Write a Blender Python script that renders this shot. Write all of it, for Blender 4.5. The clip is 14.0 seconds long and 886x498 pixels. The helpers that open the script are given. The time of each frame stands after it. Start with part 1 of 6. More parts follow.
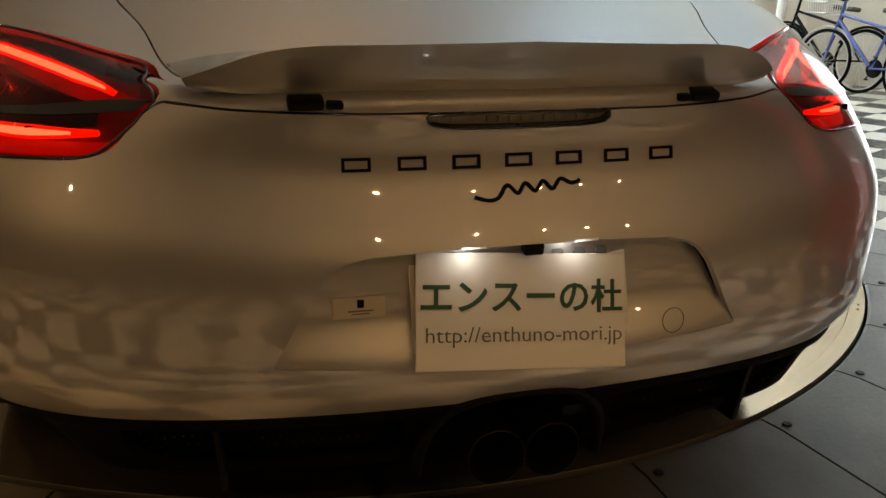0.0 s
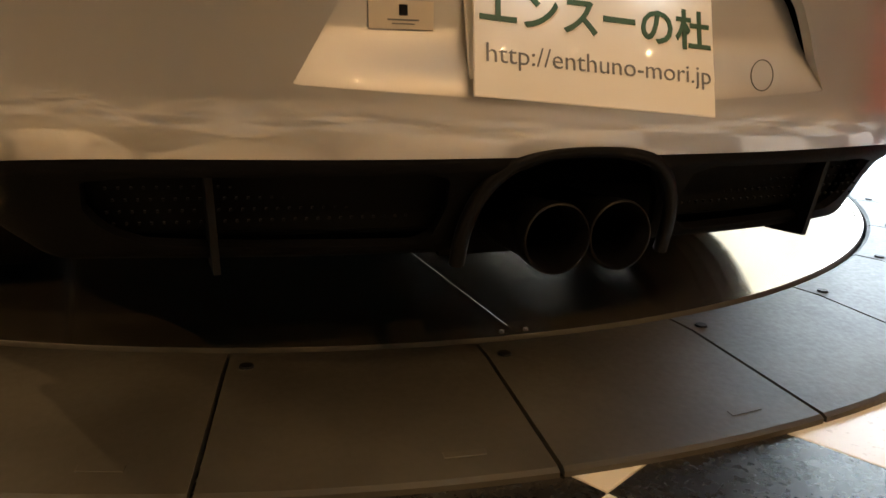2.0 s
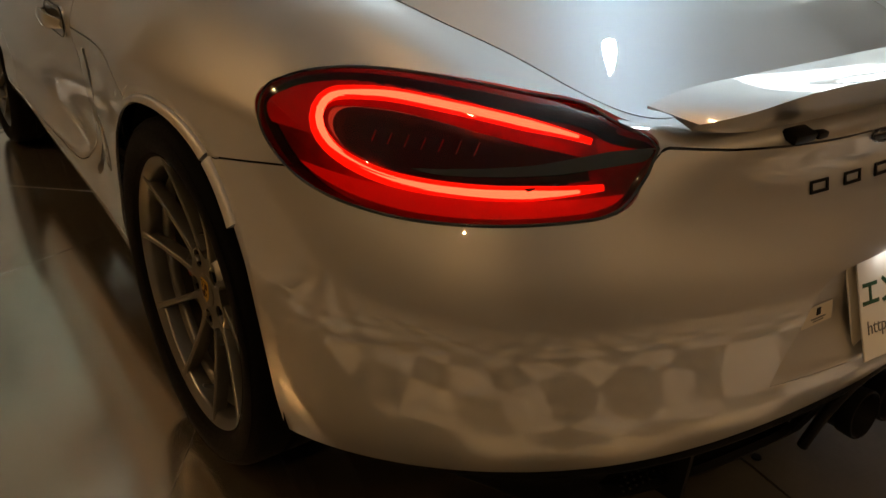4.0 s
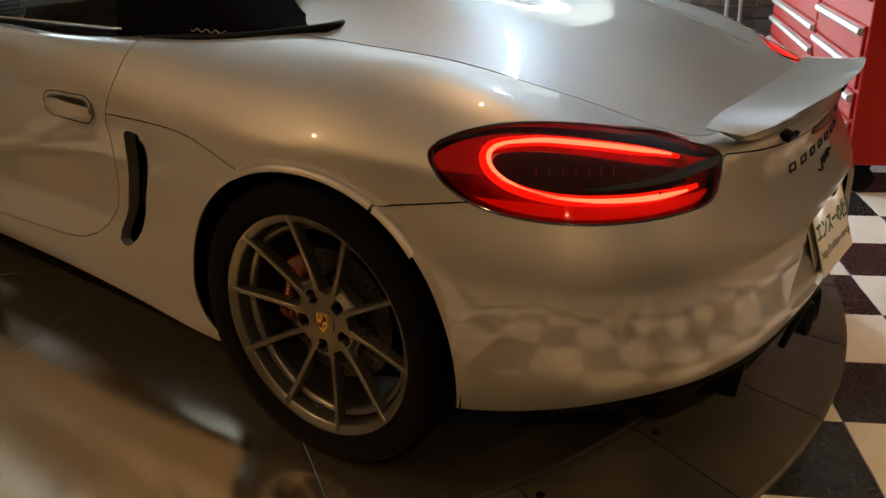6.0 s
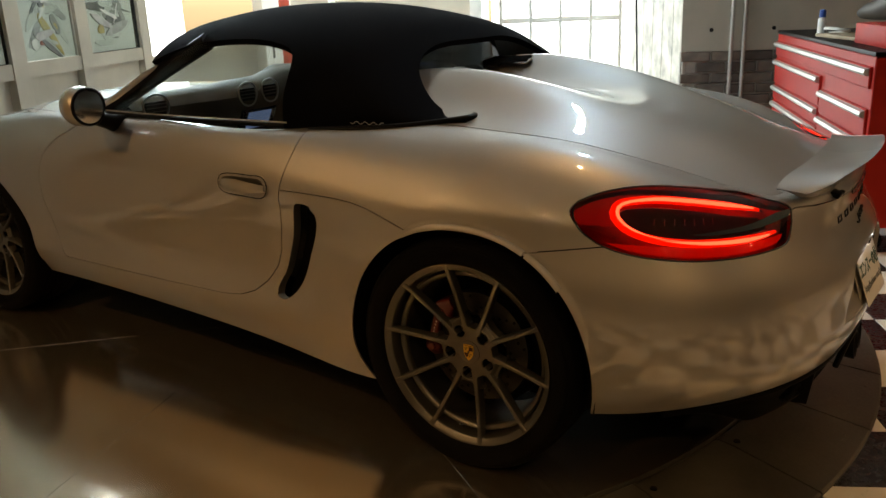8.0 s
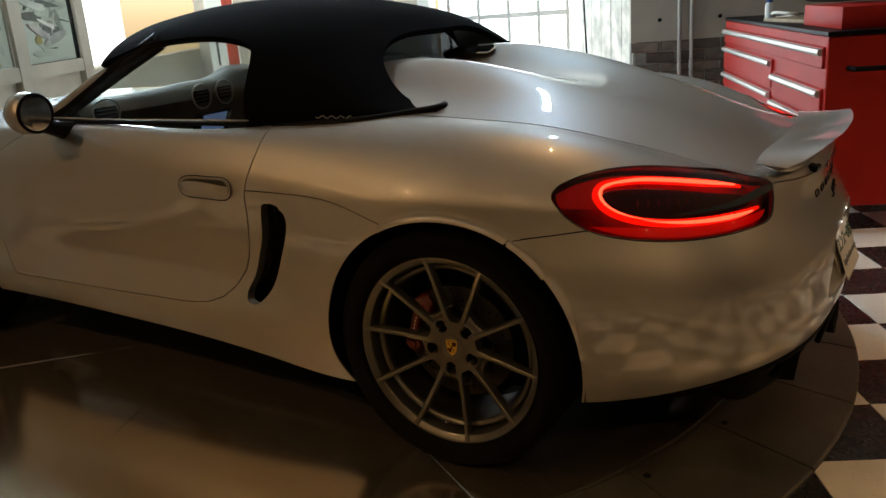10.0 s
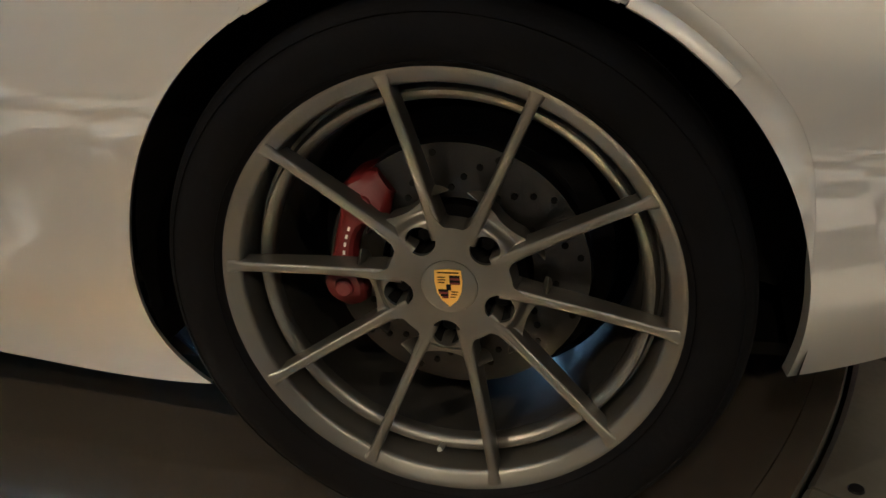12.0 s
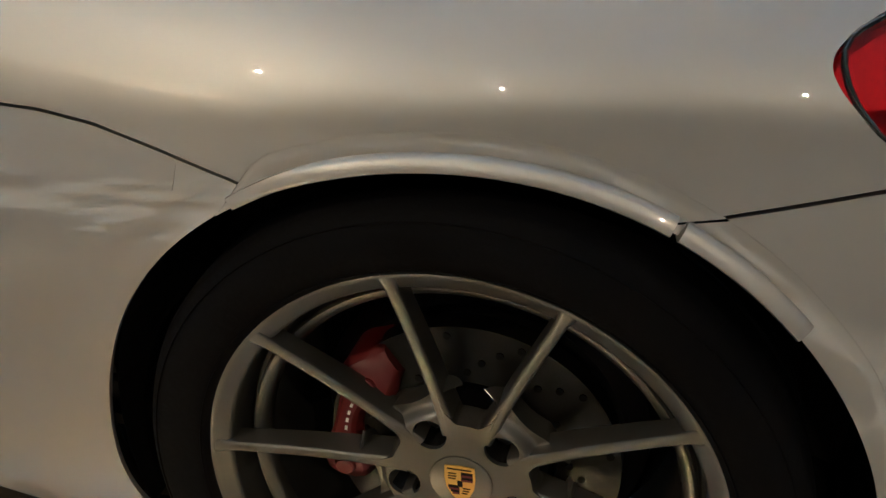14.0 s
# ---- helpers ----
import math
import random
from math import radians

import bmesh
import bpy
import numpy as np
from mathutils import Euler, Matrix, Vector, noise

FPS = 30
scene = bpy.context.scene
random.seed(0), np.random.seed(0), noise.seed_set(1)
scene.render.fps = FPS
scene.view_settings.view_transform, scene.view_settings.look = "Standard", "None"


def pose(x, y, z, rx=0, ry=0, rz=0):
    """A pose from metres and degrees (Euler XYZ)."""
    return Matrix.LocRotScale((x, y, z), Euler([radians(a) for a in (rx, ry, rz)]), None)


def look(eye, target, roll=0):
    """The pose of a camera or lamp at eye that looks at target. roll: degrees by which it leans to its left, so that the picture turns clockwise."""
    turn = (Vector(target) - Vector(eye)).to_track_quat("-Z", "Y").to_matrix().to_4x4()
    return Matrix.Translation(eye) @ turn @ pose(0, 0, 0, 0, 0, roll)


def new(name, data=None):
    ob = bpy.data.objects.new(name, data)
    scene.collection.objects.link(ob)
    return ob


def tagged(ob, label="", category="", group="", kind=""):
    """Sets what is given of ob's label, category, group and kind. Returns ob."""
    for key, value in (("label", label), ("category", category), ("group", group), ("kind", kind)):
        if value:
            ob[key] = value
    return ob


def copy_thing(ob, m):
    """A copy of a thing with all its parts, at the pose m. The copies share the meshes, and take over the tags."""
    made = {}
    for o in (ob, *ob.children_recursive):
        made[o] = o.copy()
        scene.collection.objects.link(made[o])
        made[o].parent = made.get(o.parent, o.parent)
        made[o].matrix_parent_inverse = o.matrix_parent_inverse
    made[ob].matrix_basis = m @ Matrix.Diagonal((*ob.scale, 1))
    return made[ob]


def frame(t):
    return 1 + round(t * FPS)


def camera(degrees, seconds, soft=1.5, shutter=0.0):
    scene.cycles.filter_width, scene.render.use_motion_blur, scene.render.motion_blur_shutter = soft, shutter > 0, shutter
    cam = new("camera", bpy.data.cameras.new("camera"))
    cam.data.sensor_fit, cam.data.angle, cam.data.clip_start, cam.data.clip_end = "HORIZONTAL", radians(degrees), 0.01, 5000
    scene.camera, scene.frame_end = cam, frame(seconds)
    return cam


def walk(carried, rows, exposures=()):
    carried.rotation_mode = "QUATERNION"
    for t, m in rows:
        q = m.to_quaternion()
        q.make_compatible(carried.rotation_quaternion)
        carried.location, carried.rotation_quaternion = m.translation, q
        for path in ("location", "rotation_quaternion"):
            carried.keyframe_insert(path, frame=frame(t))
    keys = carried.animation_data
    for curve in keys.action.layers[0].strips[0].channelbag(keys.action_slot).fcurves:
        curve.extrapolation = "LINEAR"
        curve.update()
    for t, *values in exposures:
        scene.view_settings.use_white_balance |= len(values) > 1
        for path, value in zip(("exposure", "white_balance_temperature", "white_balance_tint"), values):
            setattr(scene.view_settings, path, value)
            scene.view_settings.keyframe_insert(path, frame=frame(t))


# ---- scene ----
cam = camera(56.8, 14.0)
PATH = [
    (0, (-0.405, -1.903, 0.915), (0.113, -0.075, 0.29), 1.0),
    (0.5, (-0.474, -1.782, 0.602), (0.082, 0.056, 0.042), 1.9),
    (1, (-0.482, -1.753, 0.439), (0.139, 0.086, -0.044), 2.7),
    (1.5, (-0.465, -1.764, 0.412), (0.22, 0.062, -0.031), 3.7),
    (2, (-0.516, -1.741, 0.487), (0.197, 0.048, -0.052), 2.5),
    (2.5, (-0.668, -1.626, 0.791), (0.064, 0.08, 0.046), -0.2),
    (2.7, (-0.751, -1.605, 0.868), (0.036, 0.077, 0.125), -0.4),
    (3, (-0.819, -1.545, 0.96), (0.003, 0.101, 0.177), -1.0),
    (3.5, (-1.001, -1.494, 1.049), (-0.157, 0.12, 0.224), -1.2),
    (3.6, (-1.062, -1.479, 1.052), (-0.181, 0.114, 0.224), -1.0),
    (5.8, (-2.017, -1.205, 1.223), (-0.509, -0.161, 0.425), -0.9),
    (6, (-2.057, -1.18, 1.222), (-0.542, -0.131, 0.444), -1.4),
    (6.5, (-2.127, -1.048, 1.236), (-0.583, -0.002, 0.514), -2.2),
    (7, (-2.274, -1.054, 1.287), (-0.713, 0.013, 0.637), -2.8),
    (7.5, (-2.548, -1.09, 1.309), (-0.965, -0.034, 0.694), -2.6),
    (7.7, (-2.623, -1.131, 1.305), (-1.037, -0.067, 0.711), -2.4),
    (9.8, (-2.711, -1.127, 1.291), (-1.074, -0.118, 0.741), -3.0),
    (10, (-2.642, -1.04, 1.256), (-0.988, -0.078, 0.676), -4.1),
    (10.5, (-2.281, -0.745, 1.141), (-0.612, 0.099, 0.432), -7.2),
    (11, (-1.953, -0.436, 1.004), (-0.219, 0.193, 0.23), -7.1),
    (11.5, (-1.748, -0.261, 0.853), (0.008, 0.242, 0.038), -5.8),
    (12, (-1.682, -0.21, 0.785), (0.083, 0.239, -0.043), -4.5),
    (12.5, (-1.652, -0.187, 0.758), (0.126, 0.236, -0.055), -3.6),
    (13, (-1.63, -0.182, 0.825), (0.138, 0.255, -0.002), -3.4),
    (13.5, (-1.568, -0.183, 0.903), (0.181, 0.289, 0.056), -3.4),
    (14, (-1.479, -0.188, 0.951), (0.233, 0.327, 0.054), -3.5),
]
walk(cam, [(t, look(e, g, r)) for t, e, g, r in PATH],
     exposures=[(0.0, .0, 7500, 10), (0.5, .9, 7100, 10), (0.9, 1.4, 6700, 10), (1.9, 1.45, 6600, 10), (2.5, 1.2, 5000, 8), (3.0, .75, 5000, 8), (3.5, .2, 7000, 10), (3.7, .2, 7000, 10),
                (5.8, .6, 6900, 10), (6.5, .6, 7100, 10), (7.0, .62, 7500, 10), (7.7, .3, 7600, 10), (9.8, -.12, 7200, 10), (10.4, .45, 6350, 10), (11.0, 1.05, 5400, 8), (11.6, 1.7, 4450, 2), (12.5, 2.0, 4300, 0), (13.0, 2.05, 4250, 0), (13.5, 1.88, 4220, 0), (14.0, 1.5, 4270, 0)])

# ---- world and light ----
world = bpy.data.worlds.new("world")
scene.world = world
world.use_nodes = True
sky = world.node_tree.nodes.new("ShaderNodeTexSky")
sky.sky_type, sky.sun_disc = "NISHITA", False
sky.sun_elevation, sky.sun_rotation = radians(40), radians(60)
world.node_tree.links.new(sky.outputs[0], world.node_tree.nodes["Background"].inputs[0])
world.node_tree.nodes["Background"].inputs[1].default_value = 0.1
scene.view_settings.exposure = 0.0


def lamp(name, kind, m, energy, colour, **more):
    data = bpy.data.lights.new(name, kind)
    data.energy, data.color = energy, colour
    for key, value in more.items():
        if key == "size":
            data.size = value
        if key == "size_y":
            data.shape, data.size_y = "RECTANGLE", value
        if key == "radius":
            data.shadow_soft_size = value
        if key == "cone":
            data.spot_size, data.spot_blend = radians(value), 0.6
    ob = new(name, data)
    ob.matrix_world = m
    return ob


DAY = (0.60, 0.80, 1.0)
WARM = (1.0, 0.60, 0.26)


# ceiling spots: place and watts; daylight through the doorway, in watts
# The spot at (-3.8, .0) is added to brighten the left flank.
SPOTS = [(4.6, 3.9, 20), (-3.4, -2.3, 80), (-.05, -4.0, 50), (.95, -4.0, 50), (1.65, -4.0, 50), (2.15, -4.0, 50), (2.7, -4.0, 50), (4.2, -4.0, 50), (-.35, -.15, 22), (-3.1, 1.9, 105), (-3.8, .0, 50)]
PLATE_W = .035
TUBES = [(1.38, .3, 17)]
DOOR_W = 24
GLASS_W = 230


# ---- materials ----
def nodes_of(name):
    m = bpy.data.materials.new(name)
    m.use_nodes = True
    t = m.node_tree
    return m, t, t.nodes["Principled BSDF"]


def mat(name, colour, rough=0.5, metal=0.0, coat=0.0, var=0.12, scale=6.0, fine=120.0, bump=0.15, emit=None, power=0.0, spread=0.0, spec=0.5):
    """A surface whose colour and gloss vary at two scales, with a fine relief."""
    m, t, p = nodes_of(name)
    p.inputs["Base Color"].default_value = (*colour, 1)
    p.inputs["Roughness"].default_value, p.inputs["Metallic"].default_value = rough, metal
    p.inputs["Specular IOR Level"].default_value = spec
    p.inputs["Coat Weight"].default_value, p.inputs["Coat Roughness"].default_value = coat, 0.012
    co = t.nodes.new("ShaderNodeTexCoord")
    big, small = t.nodes.new("ShaderNodeTexNoise"), t.nodes.new("ShaderNodeTexNoise")
    for n, s, d in ((big, scale, 5), (small, fine, 3)):
        n.inputs["Scale"].default_value, n.inputs["Detail"].default_value = s, d
        t.links.new(co.outputs["Object"], n.inputs["Vector"])
    if var > 0:
        mix = t.nodes.new("ShaderNodeMix")
        mix.data_type, mix.blend_type = "RGBA", "MULTIPLY"
        mix.inputs[0].default_value = 1.0
        ramp = t.nodes.new("ShaderNodeMapRange")
        ramp.inputs["From Min"].default_value, ramp.inputs["From Max"].default_value = 0.3, 0.7
        ramp.inputs["To Min"].default_value, ramp.inputs["To Max"].default_value = 1 - var, 1 + var
        t.links.new(big.outputs[0], ramp.inputs[0])
        mix.inputs[6].default_value = (*colour, 1)
        src = ramp.outputs[0]
        if spread > 0:
            info = t.nodes.new("ShaderNodeObjectInfo")
            mr = t.nodes.new("ShaderNodeMapRange")
            mr.inputs["To Min"].default_value, mr.inputs["To Max"].default_value = 1 - spread, 1 + spread
            t.links.new(info.outputs["Random"], mr.inputs[0])
            mul = t.nodes.new("ShaderNodeMath")
            mul.operation = "MULTIPLY"
            t.links.new(src, mul.inputs[0])
            t.links.new(mr.outputs[0], mul.inputs[1])
            src = mul.outputs[0]
        t.links.new(src, mix.inputs[7])
        t.links.new(mix.outputs[2], p.inputs["Base Color"])
        rr = t.nodes.new("ShaderNodeMapRange")
        rr.inputs["To Min"].default_value, rr.inputs["To Max"].default_value = rough * (1 - var), min(1, rough * (1 + var))
        t.links.new(small.outputs[0], rr.inputs[0])
        t.links.new(rr.outputs[0], p.inputs["Roughness"])
    if bump > 0:
        b = t.nodes.new("ShaderNodeBump")
        b.inputs["Strength"].default_value, b.inputs["Distance"].default_value = bump, 0.002
        t.links.new(small.outputs[0], b.inputs["Height"])
        t.links.new(b.outputs[0], p.inputs["Normal"])
    if emit:
        p.inputs["Emission Color"].default_value = (*emit, 1)
        p.inputs["Emission Strength"].default_value = power
    return m


def lens(name, colour, rough=0.02, ior=1.45, tint=1.0):
    """Thin clear or coloured plastic or glass: tinted see-through with gloss on top."""
    m = bpy.data.materials.new(name)
    m.use_nodes = True
    t = m.node_tree
    t.nodes.remove(t.nodes["Principled BSDF"])
    clear, gloss, fres, mix = (t.nodes.new(k) for k in ("ShaderNodeBsdfTransparent", "ShaderNodeBsdfGlossy", "ShaderNodeLayerWeight", "ShaderNodeMixShader"))
    clear.inputs[0].default_value = (*colour, 1)
    gloss.inputs["Roughness"].default_value = rough
    fres.inputs["Blend"].default_value = 0.5
    steep, lift = t.nodes.new("ShaderNodeMath"), t.nodes.new("ShaderNodeMapRange")
    steep.operation, steep.inputs[1].default_value = "POWER", 5.0
    lift.inputs["To Min"].default_value = ((ior - 1) / (ior + 1))**2
    t.links.new(fres.outputs["Facing"], steep.inputs[0])
    t.links.new(steep.outputs[0], lift.inputs[0])
    t.links.new(lift.outputs[0], mix.inputs[0])
    t.links.new(clear.outputs[0], mix.inputs[1])
    t.links.new(gloss.outputs[0], mix.inputs[2])
    t.links.new(mix.outputs[0], t.nodes["Material Output"].inputs[0])
    return m


PAINT = mat("silver_paint", (0.48, 0.465, 0.44), 0.47, 0.88, 1.0, 0.03, 2.0, 900.0, 0.012)
PAINT.node_tree.nodes["Principled BSDF"].inputs["Coat IOR"].default_value = 2.0
PAINT.node_tree.nodes["Principled BSDF"].inputs["Coat Roughness"].default_value = 0.012
BLACK = mat("black_plastic", (0.0035, 0.0035, 0.0042), 0.45, 0, 0, 0.2, 8, 300, 0.1, spec=0.12)
MATT = mat("matt_black_plastic", (0.003, 0.003, 0.0036), 0.6, 0, 0, 0.25, 8, 300, 0.15, spec=0.06)
GLOSS_BLACK = mat("gloss_black_trim", (0.01, 0.01, 0.011), 0.12, 0, 0.6, 0.1, 8, 300, 0.02)
# Near-black for gaps, openings and hollows: their shade is put into this colour.
DARK = mat("shade_black", (0.005, 0.005, 0.005), 0.9, 0, 0, 0.2, 8, 100, 0.0, spec=0.05)
RUBBER = mat("tyre_rubber", (0.004, 0.004, 0.0048), 0.7, 0, 0, 0.25, 10, 160, 0.25, spec=0.05)
# Darker than the rim: shade inside the wheel is put into this colour.
BARREL = mat("shaded_wheel_barrel", (0.035, 0.034, 0.032), 0.4, 0.6, 0, 0.2, 8, 260, 0.05)
RIM = mat("satin_wheel", (0.150, 0.145, 0.132), 0.33, 0.85, 0.1, 0.08, 8, 260, 0.05)
# Far darker than bare steel, for the shade behind the spokes.
DISC = mat("shaded_disc_steel", (0.034, 0.033, 0.032), 0.36, 0.9, 0, 0.2, 20, 400, 0.1)
STEEL = mat("bare_steel", (0.4, 0.39, 0.37), 0.4, 0.9, 0, 0.15, 10, 200, 0.08)
CHROME = mat("bright_metal", (0.75, 0.75, 0.74), 0.12, 1.0, 0, 0.03, 10, 200, 0.0)
# Caliper red kept dark: it carries the shade behind the spokes.
RED_PAINT = mat("red_caliper", (0.085, 0.004, 0.0035), 0.5, 0, 0.0, 0.15, 12, 200, 0.05)
FABRIC = mat("black_fabric", (0.0035, 0.004, 0.006), 0.95, 0, 0, 0.2, 3, 900, 0.3, spec=0.04)
WHITE_CARD = mat("white_card", (0.78, 0.75, 0.68), 0.55, 0, 0.15, 0.04, 3, 200, 0.02)
CREAM = mat("cream_paper", (0.52, 0.46, 0.36), 0.5, 0, 0.2, 0.06, 8, 200, 0.02)
WHITE_INK = mat("white_ink", (0.7, 0.7, 0.7), 0.5, 0, 0, 0.02)
GREEN_INK = mat("dark_green_ink", (0.012, 0.07, 0.035), 0.5, 0, 0, 0.1)
GREY_INK = mat("grey_ink", (0.13, 0.13, 0.13), 0.5, 0, 0, 0.05)
GOLD = mat("gold_enamel", (0.75, 0.47, 0.06), 0.3, 0.5, 0.5, 0.1)
DECK = mat("brushed_deck_steel", (0.72, 0.61, 0.47), 0.15, 0.95, 0.0, 0.05, 1.5, 9, 0.0, spread=0.05)
RAMP = mat("grey_ramp_plate", (0.058, 0.054, 0.045), 0.46, 0.1, 0, 0.34, 4, 90, 0.15, spread=0.09, spec=0.38)
TILE_W = mat("white_floor_tile", (0.72, 0.69, 0.62), 0.28, 0, 0.2, 0.07, 5, 90, 0.05, spread=0.05)
TILE_B = mat("black_floor_tile", (0.02, 0.02, 0.02), 0.28, 0, 0.2, 0.3, 5, 90, 0.05, spread=0.3)
CAB_RED = mat("red_cabinet_paint", (0.40, 0.016, 0.010), 0.5, 0, 0.0, 0.08, 4, 150, 0.03, spec=0.2)
ALU = mat("light_aluminium", (0.58, 0.55, 0.50), 0.38, 0.55, 0, 0.06, 6, 200, 0.03)
WALL = mat("beige_wall_board", (0.46, 0.41, 0.33), 0.75, 0, 0, 0.10, 2.5, 60, 0.2)
BRICK = mat("brown_brick", (0.16, 0.12, 0.095), 0.8, 0, 0, 0.25, 9, 70, 0.5, spread=0.35)
MORTAR = mat("grey_mortar", (0.34, 0.31, 0.27), 0.9, 0, 0, 0.15, 12, 120, 0.5)
WOOD = mat("worn_wood", (0.33, 0.24, 0.15), 0.6, 0, 0, 0.25, 9, 60, 0.3)
WHITE_PAINT = mat("white_paint", (0.78, 0.77, 0.73), 0.5, 0, 0, 0.06, 3, 90, 0.05)
LEATHER = mat("dark_leather", (0.045, 0.038, 0.03), 0.5, 0, 0, 0.2, 6, 260, 0.3)
GLASS = lens("clear_glass", (0.86, 0.90, 0.88))
DARK_GLASS = lens("tinted_glass", (0.03, 0.032, 0.034))
RED_LENS = lens("red_lamp_lens", (0.66, 0.07, 0.05))
CLEAR_LENS = lens("clear_lamp_lens", (0.75, 0.72, 0.66), 0.1)
RED_DARK = mat("red_reflector", (0.32, 0.010, 0.008), 0.5, 0.0, 0.0, 0.3, 30, 500, 0.2, spec=0.08)
RED_GLOW = mat("red_light_guide", (0.5, 0.02, 0.01), 0.4, 0, 0, 0.0, bump=0, emit=(1.0, 0.05, 0.03), power=1.7)
RED_CORE = mat("red_light_core", (0.5, 0.05, 0.02), 0.4, 0, 0, 0.0, bump=0, emit=(1.0, 0.55, 0.34), power=6.2)
# Both reflectors glow by themselves, in place of light from the guide.
RED_FAINT = mat("red_faint_glow", (0.4, 0.01, 0.01), 0.4, 0, 0, 0.1, 30, 600, 0.2, emit=(1.0, 0.03, 0.02), power=0.12)
RED_SOFT = mat("red_soft_glow", (0.4, 0.01, 0.01), 0.4, 0, 0, 0.1, 30, 600, 0.2, emit=(1.0, 0.03, 0.02), power=0.36)


# ---- mesh helpers ----
MX = -.010          # the car's middle plane
OFF = [0.0]         # sideways shift for parts mirrored about it


def mesh_object(name, verts, faces, material, parent=None, normals=None, smooth=True, label=""):
    me = bpy.data.meshes.new(name)
    me.from_pydata([tuple(map(float, v)) for v in verts], [], [tuple(map(int, f)) for f in faces])
    me.materials.append(material)
    if smooth:
        me.polygons.foreach_set("use_smooth", [True] * len(me.polygons))
    me.update()
    if normals is not None:
        me.normals_split_custom_set_from_vertices([tuple(map(float, n)) for n in normals])
    ob = new(name, me)
    if parent:
        ob.parent = parent
    return tagged(ob, label) if label else ob


def part(name, bm, material, parent=None, label="", smooth=None):
    """One mesh object from a bmesh; smooth: the angle in degrees below which edges are rounded off."""
    me = bpy.data.meshes.new(name)
    bmesh.ops.recalc_face_normals(bm, faces=bm.faces)
    if smooth:
        for f in bm.faces:
            f.smooth = True
        for e in bm.edges:
            e.smooth = len(e.link_faces) == 2 and e.calc_face_angle(0) < radians(smooth)
    bm.to_mesh(me)
    bm.free()
    me.materials.append(material)
    ob = new(name, me)
    ob.location.x = OFF[0] if not (parent and parent.type == "MESH") else 0
    if parent:
        ob.parent = parent
    return tagged(ob, label) if label else ob


def box(bm, size, m, bevel=0.0, segments=2):
    """Adds a box of that size, centred, at the pose m."""
    r = bmesh.ops.create_cube(bm, size=1, matrix=m @ Matrix.Diagonal((*size, 1)))
    if bevel > 0:
        edges = list({e for v in r["verts"] for e in v.link_edges})
        bmesh.ops.bevel(bm, geom=edges, offset=bevel, segments=segments, affect="EDGES", profile=0.5)


def tube(bm, pts, radius, sides=8, closed=False):
    """A round bar along points; radius: one, or one for each point."""
    pts = [Vector(p) for p in pts]
    n = len(pts)
    rad = radius if isinstance(radius, (list, tuple)) else [radius] * n
    rings, up = [], None
    for i, p in enumerate(pts):
        a, b = (pts[i - 1], pts[(i + 1) % n]) if closed else (pts[max(i - 1, 0)], pts[min(i + 1, n - 1)])
        d = (b - a).normalized()
        if up is None:
            up = d.orthogonal().normalized()
        up = (up - d * up.dot(d)).normalized()
        side = d.cross(up)
        rings.append([bm.verts.new(p + (up * math.cos(k * math.tau / sides) + side * math.sin(k * math.tau / sides)) * rad[i]) for k in range(sides)])
    for i in range(n if closed else n - 1):
        a, b = rings[i], rings[(i + 1) % n]
        for k in range(sides):
            bm.faces.new((a[k], a[(k + 1) % sides], b[(k + 1) % sides], b[k]))
    if not closed:
        bm.faces.new(rings[0])
        bm.faces.new(rings[-1][::-1])


def lathe(bm, profile, sides=64, m=None, closed=False):
    """A body of revolution about the local x axis; profile: (x, r) pairs."""
    m = m or Matrix()
    rings = []
    for k in range(sides):
        a = k * math.tau / sides
        rings.append([bm.verts.new(m @ Vector((x, -r * math.sin(a), r * math.cos(a)))) for x, r in profile])
    n = len(profile)
    for k in range(sides):
        a, b = rings[k], rings[(k + 1) % sides]
        for i in range(n if closed else n - 1):
            j = (i + 1) % n
            bm.faces.new((a[i], a[j], b[j], b[i]))


def prism(bm, outline, axis, lo, hi, m=None):
    """A plate: a flat outline of (u, v) pairs pushed along an axis ('x', 'y' or 'z') from lo to hi."""
    m = m or Matrix()
    place = {"x": lambda u, v, w: (w, u, v), "y": lambda u, v, w: (u, w, v), "z": lambda u, v, w: (u, v, w)}[axis]
    a = [bm.verts.new(m @ Vector(place(u, v, lo))) for u, v in outline]
    b = [bm.verts.new(m @ Vector(place(u, v, hi))) for u, v in outline]
    n = len(outline)
    bm.faces.new(a)
    bm.faces.new(b[::-1])
    for i in range(n):
        bm.faces.new((a[i], b[i], b[(i + 1) % n], a[(i + 1) % n]))


def writing(name, words, size, m, material, parent=None, depth=0.0006, shear=0.0, label="", squash=1.0, bevel=0.0):
    """Raised letters in the built-in font, turned into a mesh; m: the pose of the middle of the line."""
    cu = bpy.data.curves.new(name, "FONT")
    cu.body, cu.size, cu.extrude, cu.shear = words, size, depth, shear
    cu.align_x, cu.align_y, cu.resolution_u, cu.offset = "CENTER", "CENTER", 3, bevel
    tmp = new(name, cu)
    me = bpy.data.meshes.new_from_object(tmp.evaluated_get(bpy.context.evaluated_depsgraph_get()))
    bpy.data.objects.remove(tmp)
    me.materials.clear()
    me.materials.append(material)
    me.transform(m @ Matrix.Diagonal((squash, 1, 1, 1)))
    ob = new(name, me)
    if parent:
        ob.parent = parent
    return tagged(ob, label) if label else ob


def thing(name, label, category, group="", at=(0, 0, 0)):
    ob = new(name)
    ob.empty_display_size = 0.1
    ob.location = at
    return tagged(ob, label, category, group)


